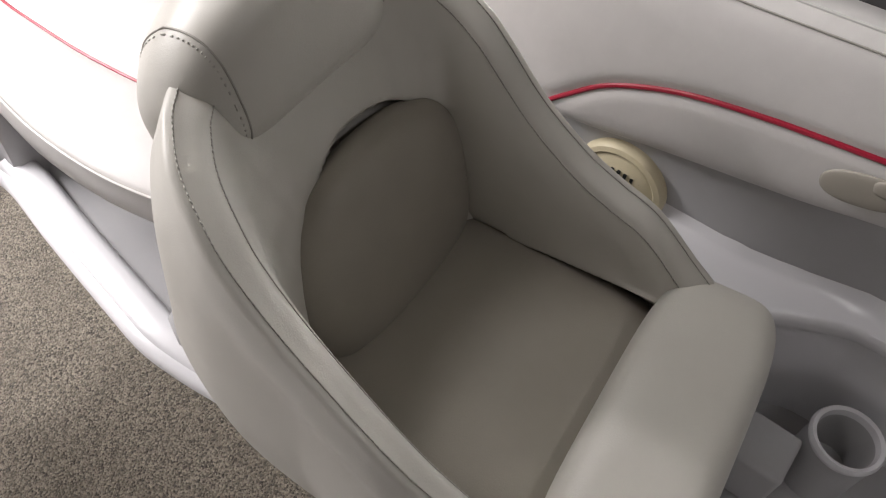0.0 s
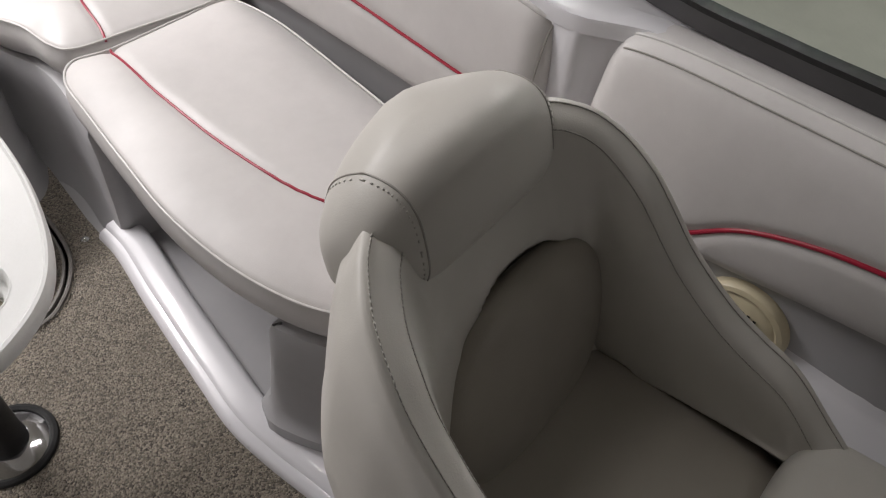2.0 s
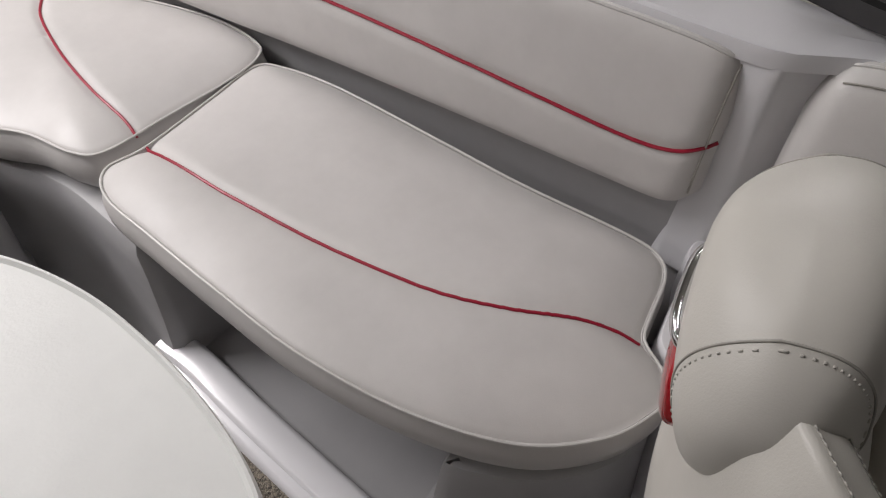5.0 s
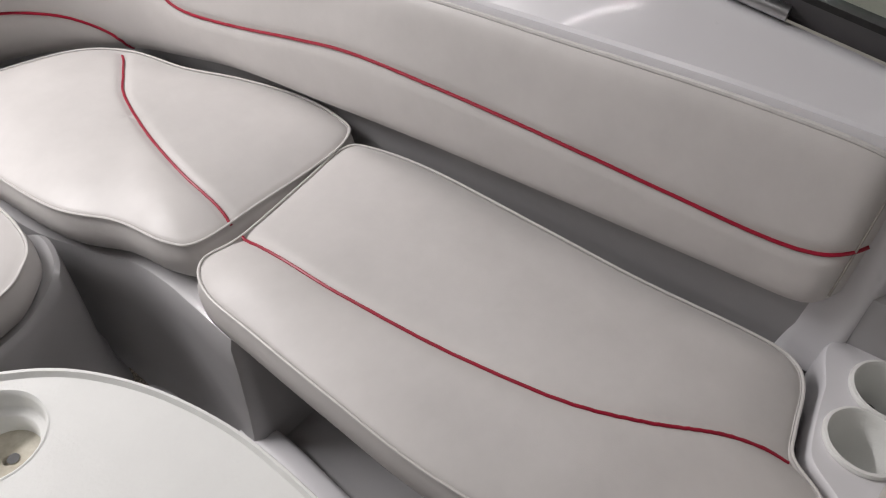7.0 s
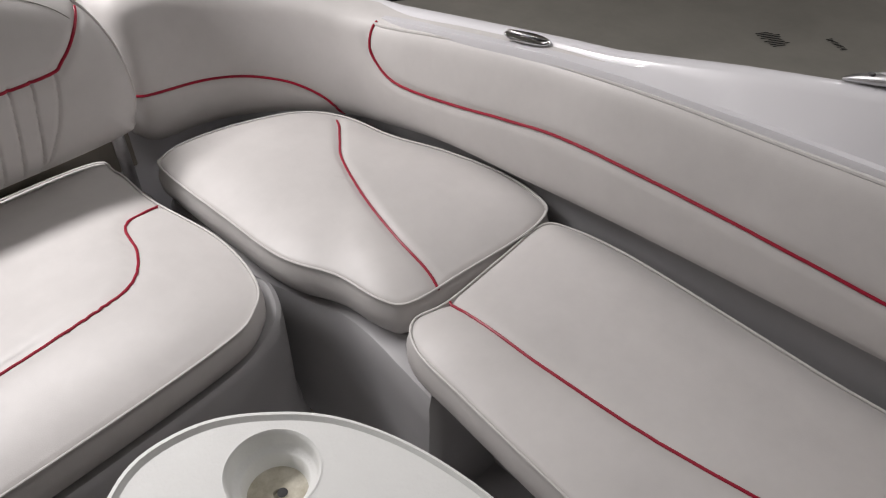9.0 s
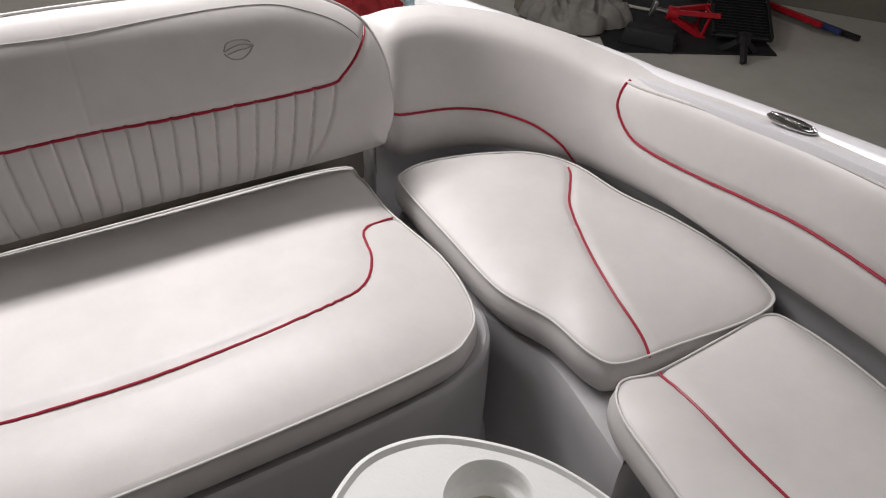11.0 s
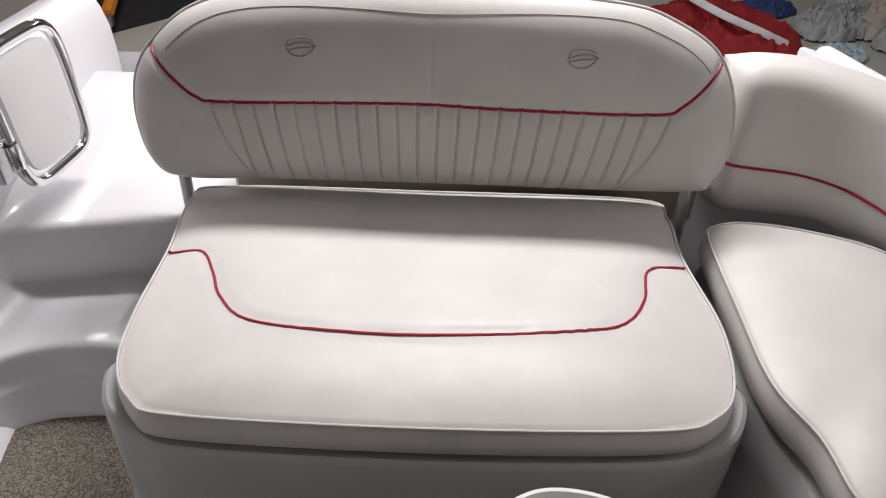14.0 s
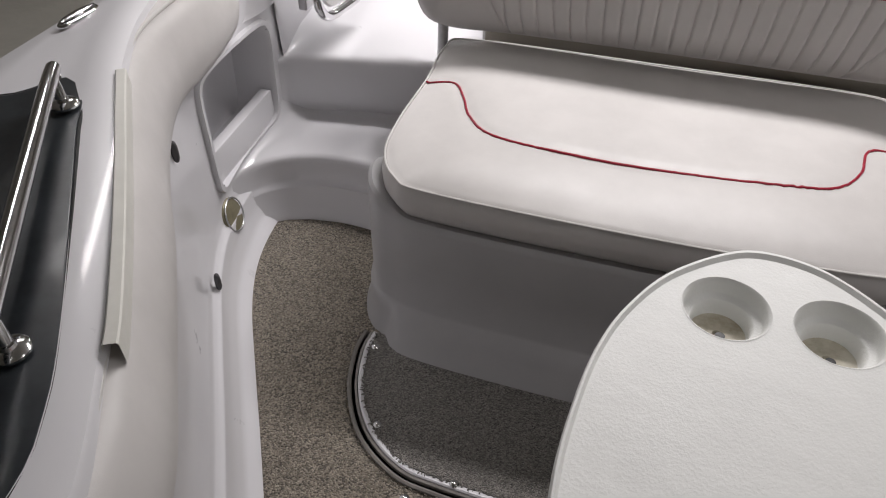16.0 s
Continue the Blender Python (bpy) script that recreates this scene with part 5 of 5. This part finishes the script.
# ---- floor hatch with carpeted lid ----
def floor_hatch():
    e = thing("floor_hatch", (-0.3, 1.5, 0.012), "carpeted floor hatch lid in a scuffed grey metal channel", "hatch")
    edge = spline([(-0.80, 1.66), (-0.80, 1.60), (-0.772, 1.50), (-0.71, 1.405), (-0.62, 1.345), (-0.53, 1.33), (-0.30, 1.325), (0.02, 1.33), (0.11, 1.36), (0.175, 1.45), (0.195, 1.56), (0.195, 1.66)], 120)
    nn = normals2(edge)
    c = np.array([-0.3, 1.6])
    if ((edge - c) * nn).sum() < 0:
        nn = -nn
    prof = [(0.010, 0.010), (0.009, 0.018), (0.005, 0.020), (0.001, 0.018), (0.0, 0.012), (-0.006, 0.012), (-0.007, 0.019), (-0.012, 0.020), (-0.013, 0.010)]
    part("channel", grid([[(p[0] + v[0] * a, p[1] + v[1] * a, z) for a, z in prof] for p, v in zip(edge, nn)], False), TRIM_GREY, e, "scuffed grey metal edge channel")
    lid = edge - nn * 0.026
    part("curb", grid([[(p[0] + v[0] * a, p[1] + v[1] * a, z) for a, z in ((-0.013, 0.010), (-0.014, 0.021), (-0.017, 0.0235), (-0.023, 0.023), (-0.026, 0.020))] for p, v in zip(edge[:52], nn[:52])], False), GEL, e, "white moulded curb inside the channel")
    rnd = random.Random(77)
    for off, low, mat in ((0.012, 0.012, CARPET), (-0.025, 0.0205, CARPET_DARK)):
        tufts = bmesh.new()
        fine = spline(edge + nn * off, 420)
        for q in fine:
            if rnd.random() < 0.75:
                a, l = rnd.uniform(0, 6.28), rnd.uniform(0.003, 0.009)
                tube([(q[0], q[1], low), (q[0] + l * 0.5 * math.cos(a), q[1] + l * 0.5 * math.sin(a), low + 0.004), (q[0] + l * math.cos(a), q[1] + l * math.sin(a), low + rnd.uniform(0.001, 0.006))], rnd.uniform(0.0009, 0.0018), sides=4, bm=tufts)
        tagged(part("fringe", tufts, mat, e, "frayed carpet edge", False), "frayed carpet edge", "", "", "stuff")
    bm = bmesh.new()
    topv = [bm.verts.new((q[0], q[1], 0.0215)) for q in lid]
    lowv = [bm.verts.new((q[0], q[1], 0.008)) for q in lid]
    bm.faces.new(topv)
    for i in range(len(lid) - 1):
        bm.faces.new((topv[i], topv[i + 1], lowv[i + 1], lowv[i]))
    part("lid", bm, CARPET_DARK, e, "dark grey-brown carpeted lid", False)
    for x, y in ((-0.765, 1.618), (-0.685, 1.43), (-0.50, 1.352), (0.10, 1.40), (0.165, 1.60)):
        s = part("snap", lathe([(0.0085, 0.021), (0.0085, 0.024), (0.006, 0.0265), (0.0005, 0.027)], (x, y, 0), 18), CHROME, e, "small bright snap fastener")
    for x, y in ((-0.58, 1.30), (0.235, 1.49)):
        s = thing("carpet_snap", (x, y, 0.012), "small bright metal snap fastener in the carpet", "snap", "carpet snaps")
        part("button", lathe([(0.010, 0.010), (0.010, 0.014), (0.007, 0.017), (0.0005, 0.018)], (x, y, 0), 18), CHROME, s)


floor_hatch()


# ---- things lying on the garage floor ----
def heap(name, x, y, sx, sy, h, mat, label, category, seed, folds=5.0, group="", turn=0.0, sharp=1.0):
    """A crumpled heap of cloth: sagging folds with sharp ridges, flat frayed skirt round it."""
    n = 96
    off = Vector((seed * 3.1, seed * 1.7, seed))
    ct, st = math.cos(radians(turn)), math.sin(radians(turn))
    rows = []
    for i in range(n + 1):
        row = []
        for j in range(n + 1):
            a, b = 2 * i / n - 1, 2 * j / n - 1
            big = max(abs(a), abs(b), 1e-4)
            r = math.hypot(a, b)
            k = big / r if r > 1e-4 else 1.0
            a, b = a * k, b * k
            r = big
            ang = math.atan2(b, a)
            edge = 1 + 0.30 * noise.noise(Vector((math.cos(ang) * 1.3, math.sin(ang) * 1.3, seed))) + 0.10 * noise.noise(Vector((math.cos(ang) * 4, math.sin(ang) * 4, seed + 5)))
            q = Vector((a * folds, b * folds, 0)) * 0.5 + off
            warp = noise.noise_vector(q * 0.8) * 0.9
            ridge = 1 - abs(noise.noise(q + warp)) * 2.6
            fine = 1 - abs(noise.noise(q * 2.3 + warp * 1.5)) * 2.4
            tiny = 1 - abs(noise.noise(q * 5.1 + warp * 2.0)) * 2.2
            dome = max(0.0, 1 - r ** 2) ** 0.55
            z = h * dome * (0.55 + 0.30 * ridge * sharp + 0.22 * fine * sharp + 0.09 * tiny * sharp) + 0.012 * (1 + fine) * (1 - dome)
            px = (a * edge + 0.05 * warp.x) * sx
            py = (b * edge + 0.05 * warp.y) * sy
            row.append((x + px * ct - py * st, y + px * st + py * ct, GROUND + 0.004 + max(0.0, z)))
        rows.append(row)
    e = thing(name, (x, y, GROUND), label, category, group)
    part("cloth", grid(rows, False), mat, e)
    return e


def flat_mat(name, x0, y0, x1, y1, turn, label):
    bm = box(-(x1 - x0) / 2, -(y1 - y0) / 2, 0, (x1 - x0) / 2, (y1 - y0) / 2, 0.012, 0.004)
    bm.transform(pose((x0 + x1) / 2, (y0 + y1) / 2, GROUND + 0.002, 0, 0, turn))
    e = thing(name, ((x0 + x1) / 2, (y0 + y1) / 2, GROUND), label, "mat", "floor mats")
    part("sheet", bm, MAT_BLACK, e, "", False)


heap("red_jacket", 1.72, 6.75, 0.66, 0.62, 0.26, CLOTH_RED, "red cloth jacket with a pale zip lying crumpled on the floor", "jacket", 1.3, 4, turn=-20, sharp=0.8)
ez = thing("zip_tape", (1.8, 6.4, GROUND + 0.1), "pale zip tape crossing the red jacket", "zip")
tape = spline([(1.50, 7.10, GROUND + 0.24), (1.52, 6.75, GROUND + 0.30), (1.70, 6.50, GROUND + 0.27), (1.95, 6.40, GROUND + 0.20), (2.20, 6.40, GROUND + 0.10)], 60)
part("tape", tube(tape, 0.030, flat=0.35), CLOTH_WHITE, ez)
heap("red_sleeve", 2.02, 6.38, 0.30, 0.20, 0.13, CLOTH_RED, "red cloth sleeve folded beside the jacket", "sleeve", 9.4, 4, turn=-15)
heap("navy_cloth", 2.36, 7.35, 0.22, 0.20, 0.12, CLOTH_NAVY, "navy blue cloth lying behind the jacket", "cloth", 12.2, 4)
heap("pale_blue_rag", 2.62, 6.42, 0.30, 0.17, 0.08, CLOTH_BLUE, "pale blue cloth rag lying on the floor", "rag", 2.2, 7, turn=30)
heap("silver_cover", 2.78, 6.98, 0.38, 0.28, 0.24, CLOTH_SILVER, "silver grey boat cover heaped on the floor", "cover", 3.7, 7, turn=20)
heap("beige_tarpaulin", 3.25, 7.02, 0.52, 0.32, 0.26, CLOTH_BEIGE, "beige canvas tarpaulin folded over on the floor", "tarpaulin", 4.1, 5, turn=-8)
heap("grey_tarpaulin", 3.36, 6.58, 0.34, 0.24, 0.24, CLOTH_SILVER, "grey tarpaulin heaped on the floor", "tarpaulin", 14.3, 5, turn=-20)
heap("brown_cover", 3.30, 6.34, 0.30, 0.14, 0.10, CLOTH_BROWN, "brown canvas cover edge lying on the floor", "cover", 15.6, 4, turn=-25)
heap("white_sheet", 3.88, 6.86, 0.44, 0.40, 0.26, CLOTH_WHITE, "white cloth sheet piled on the floor", "sheet", 5.9, 6)
heap("white_towel", 3.50, 6.06, 0.30, 0.26, 0.20, CLOTH_WHITE, "creased white towel beside the canvas bag", "towel", 16.4, 7)
heap("grey_canvas_bag", 3.48, 5.52, 0.46, 0.32, 0.34, CLOTH_GREY, "grey canvas bag slumped on the floor", "bag", 6.6, 3, turn=-24, sharp=0.7)
heap("bag_flap", 3.24, 5.72, 0.10, 0.22, 0.30, CLOTH_BROWN, "brown canvas strap flap hanging off the bag", "flap", 17.5, 3, turn=20)
eb = thing("navy_strap", (3.8, 6.45, GROUND + 0.2), "navy blue webbing strap lying tangled on the white cloth", "strap")
part("webbing", tube(spline([(3.52, 6.62, GROUND + 0.24), (3.62, 6.50, GROUND + 0.27), (3.55, 6.42, GROUND + 0.24), (3.72, 6.36, GROUND + 0.25), (3.80, 6.22, GROUND + 0.22), (3.92, 6.12, GROUND + 0.20)], 60), 0.030, flat=0.4), CLOTH_NAVY, eb)
for k in range(3):
    er = thing("rope", (4.0, 6.1, GROUND + 0.1), "pale frayed rope coiled on the cloth", "rope", "rope coils")
    rnd = random.Random(40 + k)
    part("strand", tube(spline([(3.98 + rnd.uniform(-0.26, 0.26), 6.05 + rnd.uniform(-0.16, 0.16), GROUND + 0.20 + rnd.uniform(-0.04, 0.05)) for _ in range(12)], 110), 0.013), ROPE, er)
flat_mat("floor_mat", 3.55, 4.55, 4.85, 5.85, -27, "black rubber mat lying flat on the floor")
flat_mat("floor_mat", -3.916, 6.279, -2.916, 8.479, 46.6, "black rubber mat lying flat on the floor")
flat_mat("floor_mat", -2.702, 7.356, -1.502, 8.056, 46.6, "black rubber mat lying flat on the floor")
er = thing("rope", (4.2, 5.3, GROUND), "pale rope lying across the black mat", "rope")
part("strand", tube(spline([(3.98, 5.76, GROUND + 0.03), (4.02, 5.56, GROUND + 0.03), (4.18, 5.36, GROUND + 0.03), (4.40, 5.30, GROUND + 0.03), (4.59, 5.26, GROUND + 0.03), (4.55, 5.13, GROUND + 0.03)], 60), 0.012), ROPE, er)


def rubber_block(x, y, turn):
    e = thing("rubber_block", (x, y, GROUND), "black rubber wheel chock lying on the floor", "wheel chock")
    bm = box(-0.21, -0.105, 0, 0.21, 0.105, 0.13, 0.022)
    for v in bm.verts:
        if v.co.z > 0.06:
            v.co.y *= 0.72
            v.co.x = v.co.x * 0.9 + 0.01
    bm.transform(pose(x, y, GROUND + 0.003, 0, 0, turn))
    part("body", bm, MAT_BLACK, e)
    bm = box(0.205, -0.07, 0.03, 0.214, 0.07, 0.085, 0.003)
    bm.transform(pose(x, y, GROUND + 0.003, 0, 0, turn))
    part("end_recess", bm, BLACK, e, "", False)


rubber_block(3.70, 4.90, -52)


def jack_stand(x, y, turn):
    """A steel jack stand lying on its side: three splayed legs, braces and a ratchet post."""
    e = thing("jack_stand", (x, y, GROUND), "red painted steel jack stand lying on its side", "jack stand")
    m = pose(x, y, GROUND + 0.13, 0, 78, turn)
    ends = [Vector((0.15 * math.cos(a), 0.15 * math.sin(a), -0.20)) for a in (radians(d) for d in (45, 135, 225, 315))]
    heads = [Vector((0.035 * math.cos(a), 0.035 * math.sin(a), 0.12)) for a in (radians(d) for d in (45, 135, 225, 315))]
    for p, q in zip(ends, heads):
        part("leg", tube([m @ p, m @ q], 0.024, sides=4), RED_PAINT, e)
    for k in range(4):
        p, q = ends[k].lerp(heads[k], 0.2), ends[(k + 1) % 4].lerp(heads[(k + 1) % 4], 0.2)
        part("brace", tube([m @ p, m @ q], 0.014, sides=4), RED_PAINT, e)
    part("collar", lathe([(0.055, 0.09), (0.055, 0.16), (0.03, 0.17)], n=16, m=m), RED_PAINT, e)
    part("post", lathe([(0.022, 0.16), (0.022, 0.27), (0.0005, 0.27)], n=14, m=m), ALU, e, "bare steel ratchet post")
    bm = box(-0.06, -0.025, 0.265, 0.06, 0.025, 0.30, 0.006)
    bm.transform(m)
    part("saddle", bm, ALU, e)


jack_stand(4.12, 4.95, 150)


def ramp(x, y):
    e = thing("car_ramp", (x, y, GROUND), "black ribbed plastic ramp leaning on its feet", "ramp")
    m = pose(x, y, GROUND + 0.07, 16, 0, -38)
    bm = box(-0.23, -0.36, 0.10, 0.23, 0.36, 0.13, 0.01)
    bm.transform(m)
    part("deck", bm, BLACK, e)
    for k in range(-9, 10):
        bm = box(-0.20, k * 0.036 - 0.007, 0.13, 0.20, k * 0.036 + 0.007, 0.145)
        bm.transform(m)
        part("rib", bm, BLACK, e, "", False)
    for sx in (-0.215, 0.215):
        bm = box(sx - 0.012, -0.36, 0.128, sx + 0.012, 0.36, 0.158, 0.005)
        bm.transform(m)
        part("side_rail", bm, BLACK, e)
    for sx in (-0.15, 0.15):
        bm = box(sx - 0.035, 0.20, 0.0, sx + 0.035, 0.30, 0.24, 0.01)
        bm.transform(pose(x, y, GROUND, 0, 0, -38))
        part("foot", bm, BLACK, e)


ramp(4.55, 4.85)


def axle_stand(x, y):
    e = thing("black_jack_stand", (x, y, GROUND), "small black steel stand lying beside the ramp", "jack stand")
    for k in range(3):
        a = 2.0 + k * 2.1
        part("leg", tube([(x, y, GROUND + 0.15), (x + 0.15 * math.cos(a), y + 0.15 * math.sin(a), GROUND + 0.02)], 0.026, sides=4), BLACK, e)
    part("head", lathe([(0.05, 0.12), (0.05, 0.18), (0.03, 0.19)], (x, y, GROUND), 14), BLACK, e)


axle_stand(4.20, 4.44)
for k, (mat, h) in enumerate(((RED_PAINT, 0.10), (CLOTH_NAVY, 0.06), (BLACK, 0.025))):
    eb = thing("steel_bar", (5.07, 4.85, GROUND), "long painted steel bar lying on the floor", "bar", "steel bars")
    part("beam", tube([(5.02 + 0.10 * k, 5.25 - 0.1 * k, GROUND + h), (5.08 + 0.12 * k, 4.45 - 0.1 * k, GROUND + h)], 0.026, sides=4), mat, eb)


def black_pot(x, y):
    e = thing("black_bucket", (x, y, GROUND), "low black plastic bucket standing on the floor", "bucket")
    part("body", lathe([(0.10, 0.0), (0.13, 0.12), (0.137, 0.125), (0.132, 0.13), (0.122, 0.12), (0.09, 0.02)], (x, y, GROUND + 0.002), 32, lid=False), BLACK, e)


black_pot(4.86, 5.50)


def creeper():
    """Orange steel tool with a caster at its end."""
    e = thing("orange_jack", (-3.05, 6.5, GROUND), "orange steel floor jack end with a caster wheel", "floor jack")
    part("arm", tube([(-3.3, 7.6, GROUND + 0.12), (-2.95, 6.35, GROUND + 0.12)], 0.05, sides=8), ORANGE, e)
    part("caster", lathe([(0.05, -0.02), (0.06, -0.015), (0.06, 0.015), (0.05, 0.02)], n=24, m=pose(-2.93, 6.3, GROUND + 0.062, 0, 90, 10)), RUBBER, e)
    part("fork", box(-2.97, 6.26, GROUND + 0.06, -2.89, 6.34, GROUND + 0.14, 0.01), ALU, e)


creeper()


def workshop_wall():
    """A partition set across the garage corner, with a white-framed door."""
    p0, p1 = Vector((3.95, 6.86, 0)), Vector((6.35, 3.82, 0))
    along = (p1 - p0).normalized()
    turn = math.degrees(math.atan2(along.y, along.x))
    m = pose(p0.x, p0.y, GROUND, 0, 0, turn)
    long = (p1 - p0).length

    def slab(x0, y0, z0, x1, y1, z1, bevel=0.0):
        bm = box(x0, y0, z0, x1, y1, z1, bevel)
        bm.transform(m)
        return bm
    d0, d1, top = 0.62, 1.52, 2.03
    for nm, b in (("wall_partition_1", (0, 0, 0, d0, 0.1, 3.2)), ("wall_partition_2", (d1, 0, 0, long, 0.1, 3.2)), ("wall_partition_3", (d0, 0, top, d1, 0.1, 3.2))):
        structure(nm, slab(*b), DOOR_PAINT, "dull olive painted garage partition wall", "wall", False)
    e = thing("workshop_door", tuple(m @ Vector((1.07, 0.05, 0))), "closed white garage door in a white frame", "door")
    part("leaf", slab(d0 + 0.002, 0.045, 0.012, d1 - 0.002, 0.085, top - 0.002, 0.004), LAMP_BODY, e)
    for x0, x1 in ((d0 - 0.07, d0), (d1, d1 + 0.07)):
        part("jamb", slab(x0, -0.018, 0.0, x1, -0.002, top + 0.07, 0.004), LAMP_BODY, e)
    part("lintel", slab(d0 + 0.001, -0.018, top, d1 - 0.001, -0.002, top + 0.07, 0.004), LAMP_BODY, e)
    part("threshold", slab(d0 + 0.004, -0.03, 0.001, d1 - 0.004, 0.04, 0.016, 0.004), ALU, e)


workshop_wall()


# tyre scuffs on the concrete
def scuff(x, y, w, h, turn, seed):
    e = thing("tyre_mark", (x, y, GROUND), "dark tyre scuff mark on the concrete floor", "stain", "floor marks")
    bm = bmesh.new()
    rnd = random.Random(seed)
    for k in range(9):
        a = (k - 4) / 4 * w
        l = h * rnd.uniform(0.5, 1.0)
        o = rnd.uniform(-0.2, 0.2) * h
        m = pose(x, y, GROUND + 0.004, 0, 0, turn)
        vs = [bm.verts.new(m @ Vector(q)) for q in ((a, o - l, 0), (a + w * 0.12, o - l * 0.9, 0), (a + w * 0.12, o + l * 0.9, 0), (a, o + l, 0))]
        bm.faces.new(vs)
    part("mark", bm, RUBBER, e, "", False)


scuff(4.85, 2.6, 0.10, 0.09, 60, 1)
scuff(5.1, 2.25, 0.08, 0.03, 60, 2)
